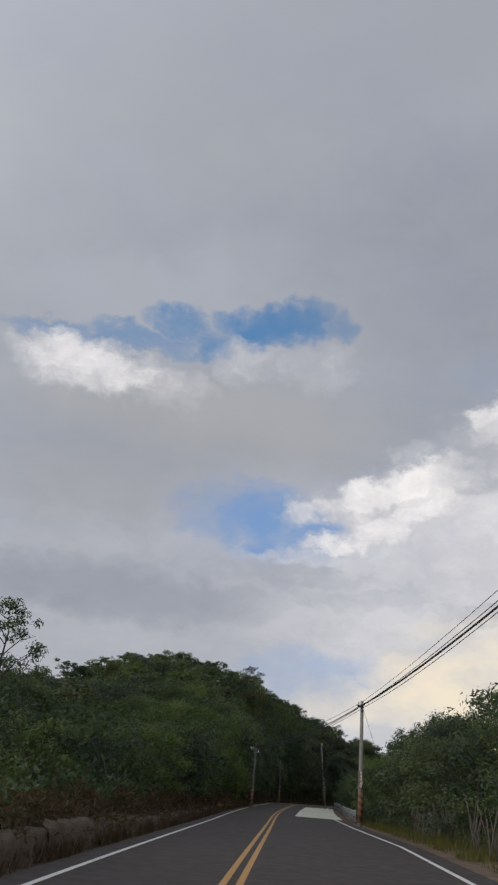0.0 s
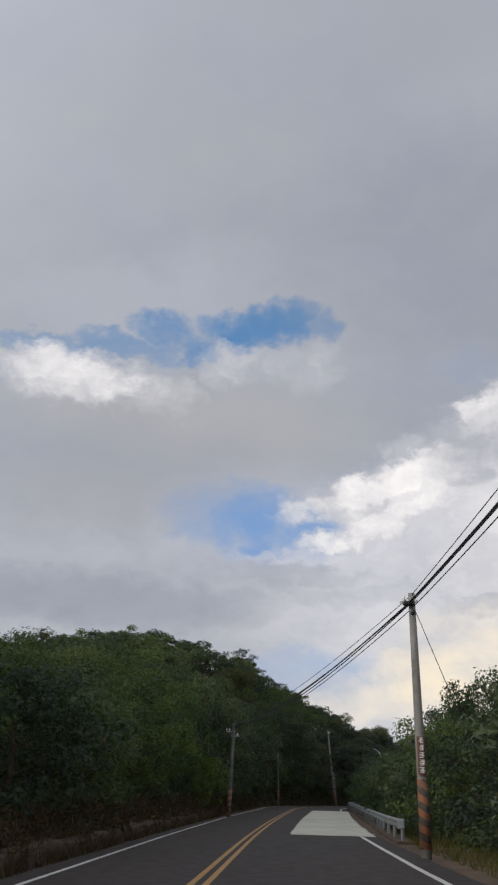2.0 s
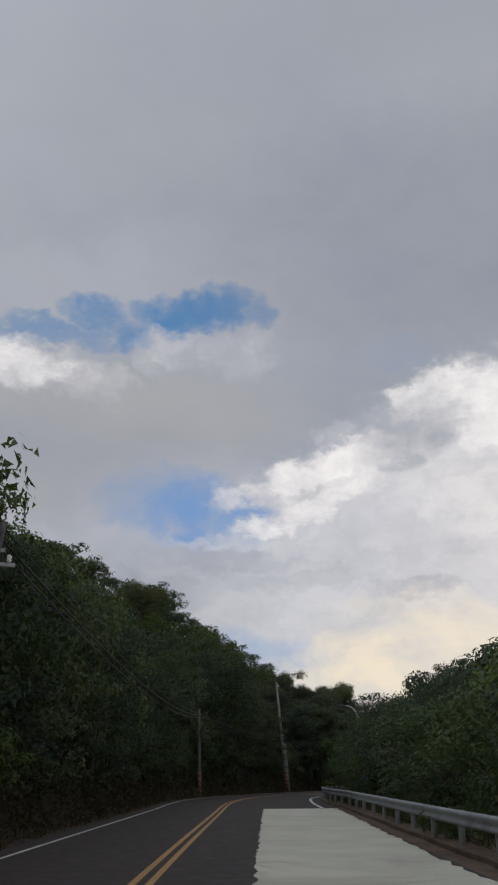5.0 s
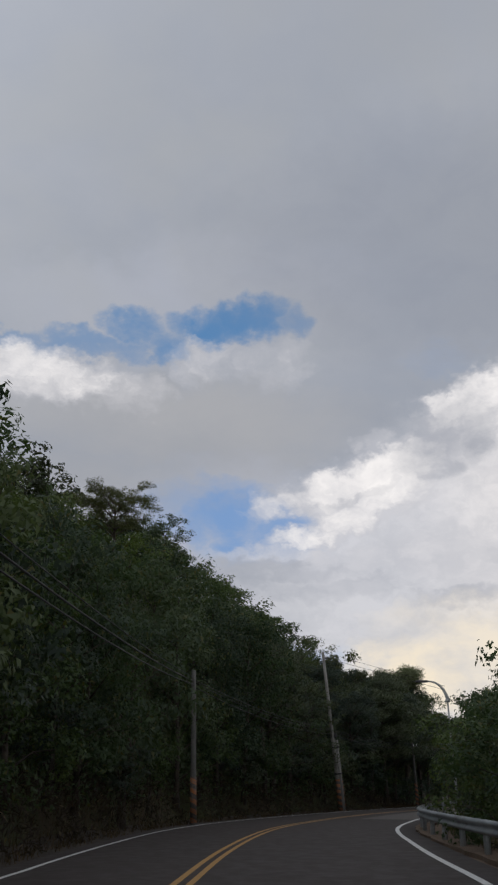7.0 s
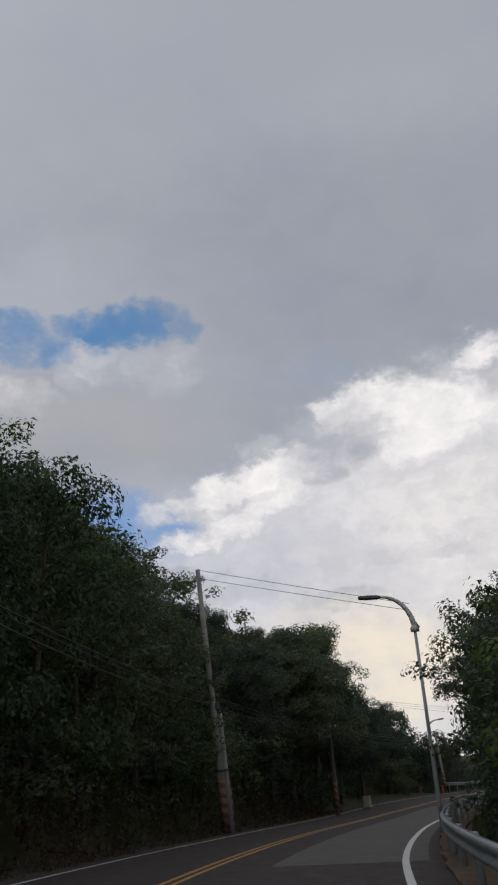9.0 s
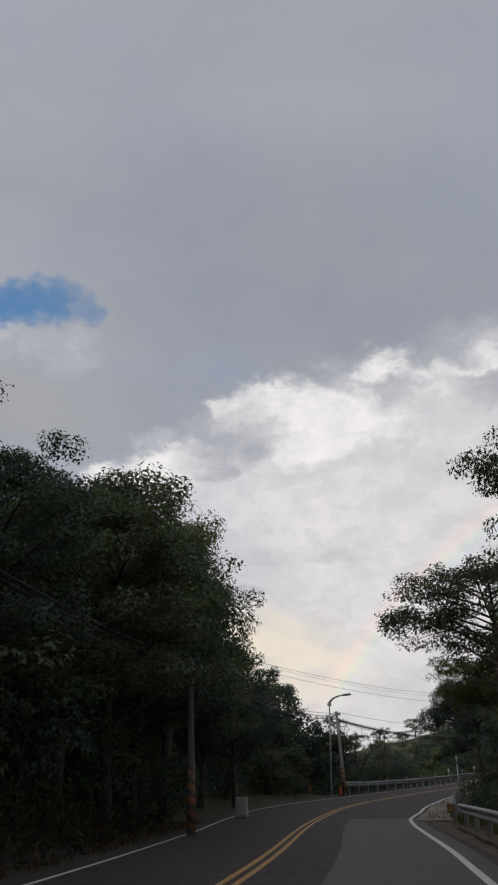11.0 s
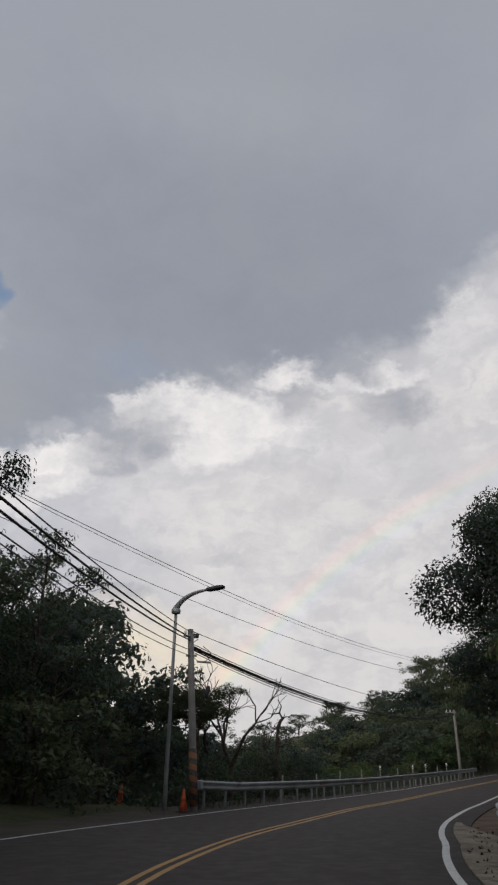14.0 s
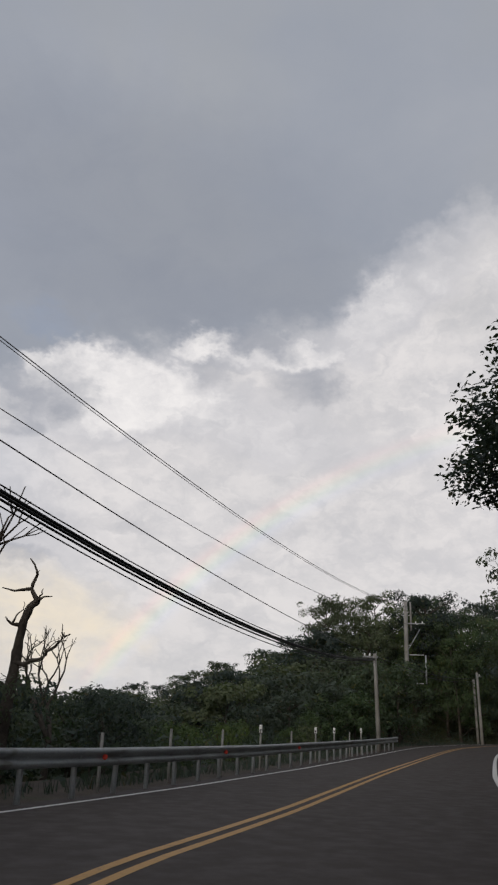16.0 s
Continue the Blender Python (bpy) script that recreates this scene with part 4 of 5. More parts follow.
utility_pole(P7, P7T, 0.14, 0.10, "slim pale utility pole standing behind the crash barrier", 0.0, ((5.3, 0.9, 2.6, (0.3, 0.6)),))
utility_pole(P8, P8T, 0.22, 0.18, "tall power pole with cross-arms on the wooded slope", 0.0,
             ((7.2, 1.9, -0.75, (0.9, 1.5)), (4.4, 1.7, -0.75, ()), (1.9, 1.6, -0.75, ())),
             lambda b, h: (tube_part("twin_top", [(0.35, -0.3, h.z - 2.6), (0.35, -0.3, h.z)], [0.09, 0.08], M["pole"], b, 8),
                           tube_part("riser", [(1.25, -1.15, 1.9), (1.25, -1.15, 4.4)], [0.07, 0.07], M["lampgrey"], b, 8),
                           tube_part("brace", [(0, 0, h.z - 4.6), (0.9, -0.85, h.z - 2.5)], [0.04, 0.04], M["lampgrey"], b, 6)))
utility_pole(P9, P9T, 0.14, 0.10, "slim leaning utility pole where the road enters the woods", 0.0, ((5.6, 0.9, 0.2, (0.4,)),))
utility_pole(P9B, P9BT, 0.13, 0.10, "second slim utility pole where the road enters the woods")


def street_lamp(foot, joint, tip, label):
    """A steel lamp pole with a flared collar, a rising curved arm and a flat lamp head."""
    foot, joint, tip = Vector(foot), Vector(joint), Vector(tip)
    base = thing("street_lamp", Matrix.Translation(foot), label, "street lamp", "street lamps")
    j, e = joint - foot, tip - foot
    tube_part("pole", [Vector((0, 0, -0.5)), Vector((0, 0, 0.9)), j * 0.5, j], [0.085, 0.08, 0.065, 0.055], M["lampgrey"], base, 12)
    tube_part("collar", [j + Vector((0, 0, -0.08)), j + Vector((0, 0, 0.03)), j + Vector((0, 0, 0.22))], [0.16, 0.17, 0.07], M["lampgrey"], base, 12)
    flat = Vector((e.x - j.x, e.y - j.y, 0))
    out = flat.normalized()
    head_len = 0.9
    inner = e - out * head_len
    rise = inner.z - j.z
    pts = [j + Vector((0, 0, 0.02)) - out * 0.10]
    for i in range(1, 9):
        a = i / 8 * math.pi / 2
        pts.append(Vector((j.x, j.y, 0)) + (inner - j).dot(out) * out * (1 - math.cos(a)) + Vector((0, 0, j.z + rise * math.sin(a))))
    tube_part("arm", pts, [0.115 - 0.008 * i for i in range(len(pts))], M["lampgrey"], base, 10)
    side = out.cross(Vector((0, 0, 1)))
    v, f = [], []
    rings = [(0.0, 0.06, 0.05), (0.10, 0.13, 0.075), (0.50, 0.15, 0.08), (0.77, 0.13, 0.06), (0.82, 0.09, 0.03)]
    for u, w, t in rings:
        c = inner + out * u + Vector((0, 0, 0.02 * u))
        for sx, sz in ((-1, -0.5), (-0.75, 0.55), (-0.3, 1), (0.3, 1), (0.75, 0.55), (1, -0.5), (0.8, -0.9), (-0.8, -0.9)):
            v.append(c + side * w * sx + Vector((0, 0, t * sz)))
    for i in range(len(rings) - 1):
        for k2 in range(8):
            f.append((i * 8 + k2, i * 8 + (k2 + 1) % 8, (i + 1) * 8 + (k2 + 1) % 8, (i + 1) * 8 + k2))
    f += [tuple(range(7, -1, -1)), tuple(range(len(rings) * 8 - 8, len(rings) * 8))]
    head = part("lamp_head", mesh_of("lamp_head", v, f, M["dark"]), None, base, "flat dark lamp head")
    bm = bmesh.new()
    box_bm(bm, 0.36, 0.2, 0.03, (0, 0, 0), 0.01)
    lens = part("lens", bm, M["glass"], head, "unlit clear lens")
    lens.matrix_world = Matrix.Translation(foot + inner + out * 0.42 + Vector((0, 0, -0.075))) @ Matrix.Rotation(math.atan2(out.y, out.x), 4, "Z")
    return base


LA_X, LA_Y = at(161.9, 5.0)
LT_X, LT_Y = at(161.5, 2.95)
street_lamp((LA_X, LA_Y, -1.2), (LA_X - 0.05, LA_Y, 5.55), (LT_X, LT_Y, 6.82), "grey steel street lamp with a curved arm over the lane")
LB_X, LB_Y = at(225.9, -5.85)
street_lamp((LB_X, LB_Y, -1.2), (48.8, 216.45, 5.4), (49.72, 214.28, 6.0), "tall grey steel street lamp with a curved arm and dark head")


def wire(a, b, sag, r, label="black overhead cable strung between poles"):
    a, b = Vector(a), Vector(b)
    n = 28
    pts = [a.lerp(b, i / n) - Vector((0, 0, sag * 4 * (i / n) * (1 - i / n))) for i in range(n + 1)]
    v, f = tube(pts, [r] * (n + 1), 6)
    return tagged(new("overhead_cable", mesh_of("overhead_cable", v, f, M["cable"], True)), label, "cable", "overhead cables")


def bundle(a, b, rows):
    for da, db, sag, r in rows:
        wire(Vector(a) + Vector(da), Vector(b) + Vector(db), sag, r)


P0T = (7.3, 8.0, 7.9)        # the pole behind the first view
bundle(P0T, P1T, [((0, 0, 0.1), (0, 0, -0.05), 0.3, 0.012), ((0, 0, -0.2), (0, 0, -0.25), 0.35, 0.016), ((0.1, 0, -0.3), (-0.1, 0, -0.3), 0.4, 0.028), ((0, 0, -0.4), (-0.1, 0, -0.36), 0.4, 0.022), ((0, 0, -0.45), (0, 0, -0.45), 0.45, 0.015)])
bundle(P1T, P2T, [((0, 0, -0.05), (0, 0, 0.0), 0.5, 0.012), ((0, 0, -0.25), (0, 0, -0.15), 0.6, 0.016), ((-0.1, 0, -0.3), (0, 0, -0.25), 0.62, 0.028), ((-0.1, 0, -0.36), (0, 0, -0.3), 0.7, 0.022), ((0, 0, -0.45), (0, 0, -0.4), 0.7, 0.015)])
bundle(P2T, P4T, [((0, 0, -0.05), (0, 0, -0.3), 0.7, 0.014), ((0, 0, -0.3), (0, 0, -0.45), 0.8, 0.024), ((0, 0, -0.5), (0, 0, -0.6), 0.9, 0.02)])
P3W = (18.35, 165.6, 4.2)
bundle(P4T, P3W, [((0, 0, -0.4), (0, 0, 0.1), 0.35, 0.02), ((0, 0, -0.5), (0, 0, 0.0), 0.4, 0.016), ((0, 0, -0.7), (0, 0, -0.25), 0.45, 0.02)])
bundle(P3W, P5T, [((0, 0, 0.1), (0, 0, -0.1), 0.3, 0.02), ((0, 0, 0.0), (0, 0, -0.2), 0.35, 0.016), ((0, 0, -0.25), (0, 0, -0.35), 0.4, 0.02)])
bundle(P5T, P6T, [((0, 0, -0.1), (0, 0, -0.1), 0.55, 0.014), ((0, 0, -0.15), (0, 0, -0.3), 0.6, 0.024), ((0, 0, -0.25), (0, 0, -0.4), 0.7, 0.024), ((0, 0, -0.4), (0, 0, -0.75), 0.75, 0.014), ((0, 0, -0.4), (0, 0, -0.95), 0.8, 0.012)])
bundle(P6T, P7T, [((0, 0, -0.05), (0, 0, -0.05), 0.6, 0.013), ((0, 0, -0.5), (0, 0, -0.25), 1.15, 0.014), ((0, 0, -0.58), (0, 0, -0.3), 1.18, 0.03), ((0, 0, -0.64), (0, 0, -0.33), 1.2, 0.032), ((0, 0, -0.70), (0, 0, -0.38), 1.24, 0.024), ((0, 0, -0.78), (0, 0, -0.5), 1.28, 0.014)])
bundle(P7T, P9T, [((0, 0, -0.15), (0, 0, -0.5), 0.4, 0.02), ((0, 0, -0.3), (0, 0, -0.7), 0.5, 0.014)])
bundle(P3T, (LA_X - 0.15, LA_Y, 6.35), [((0, 0, -0.02), (0, 0, 0.15), 0.02, 0.010), ((0, 0, -0.4), (0, 0, -0.1), 0.02, 0.010)])
HV_A, HV_B = (22.5, 199.4, 9.9), (19.7, 202.1, 11.0)      # lost in the tall trees of the bank
wire(Vector(P3T) + Vector((0, 0, -0.05)), HV_B, 0.3, 0.010)
wire(Vector(P3T) + Vector((0, 0, -0.45)), HV_A, 0.3, 0.010)
wire(HV_A, Vector(P8T) + Vector((0.6, -0.5, -0.5)), 3.35, 0.013)
wire(Vector(HV_A) + Vector((0.3, 0, -0.1)), Vector(P8T) + Vector((0.9, -0.8, -0.6)), 3.55, 0.009)
wire(HV_B, Vector(P8T) + Vector((1.2, -1.1, -2.2)), 3.6, 0.013)

# ---- small roadside things ----


def utility_box(x, y, z):
    base = thing("utility_box", Matrix.Translation((x, y, z)) @ Matrix.Rotation(heading(200.6), 4, "Z"), "pale grey weathered roadside utility box on a plinth", "utility box")
    bm = bmesh.new()
    box_bm(bm, 0.62, 0.5, 0.74, (0, 0, 0.43), 0.025)
    body = part("cabinet", bm, M["box"], base)
    bm = bmesh.new()
    box_bm(bm, 0.70, 0.58, 0.10, (0, 0, 0.03), 0.01)
    part("plinth", bm, M["old_concrete"], base, "rough concrete plinth")
    bm = bmesh.new()
    box_bm(bm, 0.66, 0.54, 0.04, (0, 0, 0.82), 0.012)
    part("lid", bm, M["box"], base)
    bm = bmesh.new()
    box_bm(bm, 0.012, 0.42, 0.6, (-0.315, 0, 0.43), 0.004)
    door = part("door", bm, M["box"], base)
    bm = bmesh.new()
    box_bm(bm, 0.02, 0.03, 0.09, (-0.33, 0.15, 0.45), 0.006)
    part("latch", bm, M["dark"], door, "dark latch")


utility_box(34.55, 196.0, -1.5)


def traffic_cone(x, y, z, label, lean=0.0):
    base = thing("traffic_cone", Matrix.Translation((x, y, z)) @ pose(0, 0, 0, lean, 0, 20), label, "traffic cone", "traffic cones")
    bm = bmesh.new()
    box_bm(bm, 0.38, 0.38, 0.04, (0, 0, 0.02), 0.012)
    part("foot", bm, M["dark"], base, "dark rubber foot")
    tube_part("body", [(0, 0, 0.04), (0, 0, 0.3), (0, 0, 0.52), (0, 0, 0.72), (0, 0, 0.74)], [0.15, 0.105, 0.068, 0.034, 0.02], M["orange"], base, 14)
    tube_part("sleeve", [(0, 0, 0.36), (0, 0, 0.5)], [0.101, 0.077], M["orange"], base, 14, "faded orange reflective sleeve")


CX, CY = at(225.2, -4.75)
traffic_cone(CX, CY, -1.26, "orange traffic cone standing at the foot of a pole")
CX, CY = at(226.8, -8.3)
traffic_cone(CX, CY, float(land(np.array([CX]), np.array([CY]))[0]) - 0.02, "dull orange traffic cone in the shade of trees", 8)
SX, SY = at(210.8, 6.75)
SIGN = thing("sign_post", Matrix.Translation((SX, SY, -1.7)), "thin grey signpost seen edge-on behind the barrier", "signpost")
tube_part("post", [(0, 0, -0.5), (0, 0, 2.9)], [0.04, 0.04], M["lampgrey"], SIGN, 8)
PLATE = bmesh.new()
box_bm(PLATE, 0.34, 0.02, 0.34, (0, 0.05, 2.6), 0.008, Matrix.Rotation(heading(210.8), 4, "Z"))
part("plate", PLATE, M["lampgrey"], SIGN, "small grey sign plate")

# ---- trees ----


def leaf_mesh(name, centres, dirs, normals, length, width, mat, sides=3):
    """Many small pointed leaves as one mesh: short blades of three sides, or pointed ovals of four."""
    n = len(centres)
    side = np.cross(dirs, normals)
    side /= np.linalg.norm(side, axis=1)[:, None] + 1e-9
    l, w = np.broadcast_to(length, n)[:, None], np.broadcast_to(width, n)[:, None]
    v = np.empty((n, sides, 3))
    if sides == 3:
        v[:, 0] = centres - dirs * l * 0.42 + side * w * 0.5
        v[:, 1] = centres + dirs * l * 0.58 - normals * l * 0.1
        v[:, 2] = centres - dirs * l * 0.30 - side * w * 0.5
    else:
        v[:, 0] = centres - dirs * l * 0.5
        v[:, 1] = centres - dirs * l * 0.06 + side * w * 0.5 + normals * l * 0.05
        v[:, 2] = centres + dirs * l * 0.5 - normals * l * 0.08
        v[:, 3] = centres - dirs * l * 0.02 - side * w * 0.5 + normals * l * 0.05
    me = bpy.data.meshes.new(name)
    me.vertices.add(sides * n)
    me.vertices.foreach_set("co", v.ravel().astype(np.float32))
    me.loops.add(sides * n)
    me.loops.foreach_set("vertex_index", np.arange(sides * n, dtype=np.int32))
    me.polygons.add(n)
    me.polygons.foreach_set("loop_start", np.arange(0, sides * n, sides, dtype=np.int32))
    me.polygons.foreach_set("loop_total", np.full(n, sides, dtype=np.int32))
    me.materials.append(mat)
    me.update(calc_edges=True)
    me.validate()
    return me


def unit(rng, n):
    v = rng.normal(size=(n, 3))
    return v / np.linalg.norm(v, axis=1)[:, None]


def foliage(name, rng, clumps, radii, count, length, width, mat, flat=1.0, shell=0.45, droop=0.3, sides=3, loose=0.32):
    per = np.maximum(1, (count * radii ** 2 / (radii ** 2).sum()).astype(int))
    idx = np.repeat(np.arange(len(clumps)), per)
    n = len(idx)
    u = unit(rng, n)
    rad = radii[idx] * (1 - shell * rng.random(n) ** 1.6) * (0.75 + 0.35 * rng.random(n))
    off = u * rad[:, None] * np.array([1, 1, flat])
    c = clumps[idx] + off
    nrm = u + loose * unit(rng, n)
    nrm[:, 2] = np.where(nrm[:, 2] > -0.35, nrm[:, 2] + 0.2, np.abs(nrm[:, 2]))
    nrm /= np.linalg.norm(nrm, axis=1)[:, None]
    d = unit(rng, n) + u * 0.8
    d[:, 2] -= droop
    d -= nrm * (d * nrm).sum(1)[:, None]
    d /= np.linalg.norm(d, axis=1)[:, None] + 1e-9
    k = 0.6 + 0.8 * rng.random(n)
    return leaf_mesh(name, c, d, nrm, length * k, width * k, mat, sides)


def tree_model(seed, height, spread, base_h, limbs, subs, clump_r, count, leaf, mat, bark, flat=0.8, trunk_r=0.16, layered=False, lopsided=0.0, fine=True, sides=3, taper=0.0, loose=0.32):
    """Trunk with limbs as one mesh, leaves as another. Returns both."""
    rnd, rng = random.Random(seed), np.random.default_rng(seed)
    lean = Vector((rnd.uniform(-0.08, 0.08), rnd.uniform(-0.08, 0.08), 1)) * height
    trunk_pts = [Vector((0, 0, -0.8))] + [Vector((lean.x * t + rnd.uniform(-0.1, 0.1), lean.y * t + rnd.uniform(-0.1, 0.1), height * t * 0.86)) for t in (0.12, 0.3, 0.5, 0.7, 0.86, 1.0)]
    some = [tube(trunk_pts, [trunk_r * 1.5, trunk_r * 1.05, trunk_r * 0.9, trunk_r * 0.75, trunk_r * 0.5, trunk_r * 0.3, trunk_r * 0.12], 8)]
    clumps, radii = [], []
    for i in range(limbs):
        t = base_h + (0.95 - base_h) * (i + rnd.uniform(0.1, 0.9)) / limbs
        start = Vector((lean.x * t, lean.y * t, height * t * 0.86))
        a = i * 2.399 + rnd.uniform(-0.4, 0.4)
        reach = spread * (math.sin(math.pi * (0.22 + 0.60 * (t - base_h) / (1 - base_h))) ** 0.7) * rnd.uniform(0.65, 1.08) * (1 - taper * (t - base_h) / (1 - base_h))
        out = Vector((math.cos(a) + lopsided, math.sin(a), 0))
        rise = rnd.uniform(0.05, 0.55) if layered else rnd.uniform(0.25, 0.65)
        end = start + out * reach + Vector((0, 0, rise * reach))
        mid = start.lerp(end, 0.5) + Vector((rnd.uniform(-0.2, 0.2), rnd.uniform(-0.2, 0.2), 0.12 * reach))
        r = trunk_r * 0.42 * (1.1 - 0.5 * t)
        some.append(tube([start, mid, mid.lerp(end, 0.78)], [r, r * 0.6, r * 0.15], 5 if fine else 3, False))
        for j in range(subs):
            u = 0.35 + 0.65 * (j + rnd.random()) / subs
            p = start.lerp(mid, u * 2) if u < 0.5 else mid.lerp(end, u * 2 - 1)
            q = p + Vector((rnd.uniform(-1, 1), rnd.uniform(-1, 1), rnd.uniform(-0.15, 0.7) if not layered else rnd.uniform(-0.35, 0.6))) * clump_r * 1.25
            if fine:
                some.append(tube([p, q], [r * 0.3, r * 0.08], 3, False))
            clumps.append(q)
            radii.append(clump_r * rnd.uniform(0.55, 1.15))
    top = trunk_pts[-1]
    for j in range(max(2, subs)):
        clumps.append(top + Vector((rnd.uniform(-1, 1), rnd.uniform(-1, 1), rnd.uniform(0.0, 0.8))) * clump_r * 0.8)
        radii.append(clump_r * rnd.uniform(0.5, 0.9))
    wood = mesh_of("trunk", *join(*some), bark, True)
    leaves = foliage("crown", rng, np.array([tuple(c) for c in clumps]), np.array(radii), count, leaf[0], leaf[1], mat, flat, sides=sides, loose=loose)
    return wood, leaves, max(v.co.z for v in leaves.vertices)


class Kind:
    """A sort of tree: its first planting links the model, the others are copies."""

    def __init__(self, name, label, category, group, model):
        self.name, self.label, self.category, self.group, (self.wood, self.leaves, self.h) = name, label, category, group, model
        self.first = None

    def plant(self, x, y, z, height, wide=1.0, turn=None, tilt=0.0, rnd=random):
        k = height / self.h
        m = Matrix.Translation((x, y, z)) @ pose(0, 0, 0, tilt, rnd.uniform(-3, 3), rnd.uniform(0, 360) if turn is None else turn) @ Matrix.Diagonal((k * wide, k * wide, k, 1))
        if self.first is None:
            ob = thing(self.name, m, self.label, self.category, self.group)
            part("trunk", self.wood, None, ob)
            part("crown", self.leaves, None, ob)
            self.first = ob
        else:
            ob = copy_thing(self.first, Matrix.Identity(4))
            ob.matrix_basis = m
        return ob


def kinds_of(n, name, label, category, group, seed, mats, **kw):
    return [Kind(name, label, category, group, tree_model(seed + i, mat=M[mats[i % len(mats)]], **kw)) for i in range(n)]


NEAR = kinds_of(6, "broadleaf_tree", "broadleaf tree with a dense dark green crown", "tree", "woods along the road", 11, ["leaf", "leaf_mid", "leaf"],
                height=5.6, spread=2.5, base_h=0.03, limbs=12, subs=5, clump_r=0.72, count=2900, leaf=(0.20, 0.118), bark=M["bark"], flat=0.8, trunk_r=0.10, fine=False)
FINE = kinds_of(3, "roadside_tree", "broadleaf tree with fine dense dark foliage", "tree", "woods along the road", 21, ["leaf", "leaf_mid", "leaf"],
                height=5.6, spread=2.5, base_h=0.03, limbs=13, subs=6, clump_r=0.66, count=6200, leaf=(0.14, 0.085), bark=M["bark"], flat=0.8, trunk_r=0.10)
LUSH = kinds_of(3, "leafy_tree", "leafy young tree with light green foliage", "tree", "woods along the road", 31, ["leaf_light", "leaf_mid", "leaf_light"],
                height=5.0, spread=2.5, base_h=0.03, limbs=12, subs=5, clump_r=0.72, count=6500, leaf=(0.13, 0.078), bark=M["bark"], flat=0.75, trunk_r=0.08)
FAR = kinds_of(8, "woodland_tree", "broadleaf tree of the wooded hillside", "tree", "woods on the hill", 51, ["leaf", "leaf_mid", "leaf", "leaf_airy", "leaf_mid"],
               height=6.5, spread=2.9, base_h=0.10, limbs=9, subs=4, clump_r=0.95, count=2100, leaf=(0.33, 0.20), bark=M["bark"], flat=0.75, fine=False)
# dimness of the far slope is put into its leaf colour
FAR_DARK = kinds_of(4, "woodland_tree", "dark broadleaf tree of the far wooded slope", "tree", "woods on the hill", 201, ["leaf_shaded"],
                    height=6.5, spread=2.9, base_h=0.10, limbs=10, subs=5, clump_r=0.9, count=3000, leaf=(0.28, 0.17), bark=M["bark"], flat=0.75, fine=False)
BUSH = kinds_of(4, "bush", "dense green roadside bush", "bush", "bushes along the road", 71, ["leaf_mid", "leaf_shaded", "leaf_mid"],
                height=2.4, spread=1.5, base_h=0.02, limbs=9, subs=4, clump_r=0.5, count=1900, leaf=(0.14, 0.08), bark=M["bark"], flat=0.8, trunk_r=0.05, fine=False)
AIRY = kinds_of(3, "airy_tree", "tall airy tree with layered feathery foliage", "tree", "tall trees by the curve", 91, ["leaf_airy"],
                height=12.0, spread=4.4, base_h=0.64, limbs=30, subs=8, clump_r=0.62, count=28000, leaf=(0.12, 0.058), sides=4, loose=1.0, bark=M["bark"], flat=0.55, trunk_r=0.2, layered=True)
TALL = kinds_of(4, "tall_tree", "tall dark broadleaf tree leaning over the road", "tree", "tall trees by the curve", 111, ["leaf_shaded"],
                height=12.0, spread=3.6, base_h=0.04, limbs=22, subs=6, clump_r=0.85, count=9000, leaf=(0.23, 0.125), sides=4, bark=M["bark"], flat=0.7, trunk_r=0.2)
BANK = kinds_of(4, "bank_tree", "tall dark leafy tree on the steep bank", "tree", "woods along the road", 161, ["leaf", "leaf_mid"],
                height=11.0, spread=3.4, base_h=0.03, limbs=20, subs=5, clump_r=0.95, count=7800, leaf=(0.205, 0.115), bark=M["bark"], flat=0.75, trunk_r=0.15, fine=False)
GRAND = kinds_of(3, "grand_tree", "tall dark broadleaf tree with fine dense foliage", "tree", "tall trees by the curve", 171, ["leaf_shaded"],
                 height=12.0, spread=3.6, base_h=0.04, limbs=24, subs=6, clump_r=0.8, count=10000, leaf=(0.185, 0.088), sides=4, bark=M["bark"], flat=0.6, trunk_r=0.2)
HIGH = kinds_of(2, "high_crowned_tree", "dark tree with a high dense crown over the lane", "tree", "tall trees by the curve", 131, ["leaf_shaded"],
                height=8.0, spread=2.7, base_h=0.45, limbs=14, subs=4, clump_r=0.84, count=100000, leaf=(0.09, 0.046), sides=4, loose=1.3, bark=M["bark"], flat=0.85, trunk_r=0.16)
OVER = kinds_of(3, "overhanging_tree", "big dark broadleaf tree reaching out over the road", "tree", "tall trees by the curve", 181, ["leaf_shaded"],
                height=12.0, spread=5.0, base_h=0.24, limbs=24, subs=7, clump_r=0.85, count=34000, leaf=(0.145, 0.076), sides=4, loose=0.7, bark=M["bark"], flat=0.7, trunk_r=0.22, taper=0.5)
THIN = kinds_of(2, "sparse_tree", "sparse young tree with open leafy branches", "tree", "open trees on the bank", 141, ["leaf"],
                height=9.0, spread=2.2, base_h=0.45, limbs=10, subs=4, clump_r=0.55, count=2400, leaf=(0.20, 0.08), bark=M["bark"], flat=0.8, trunk_r=0.10)


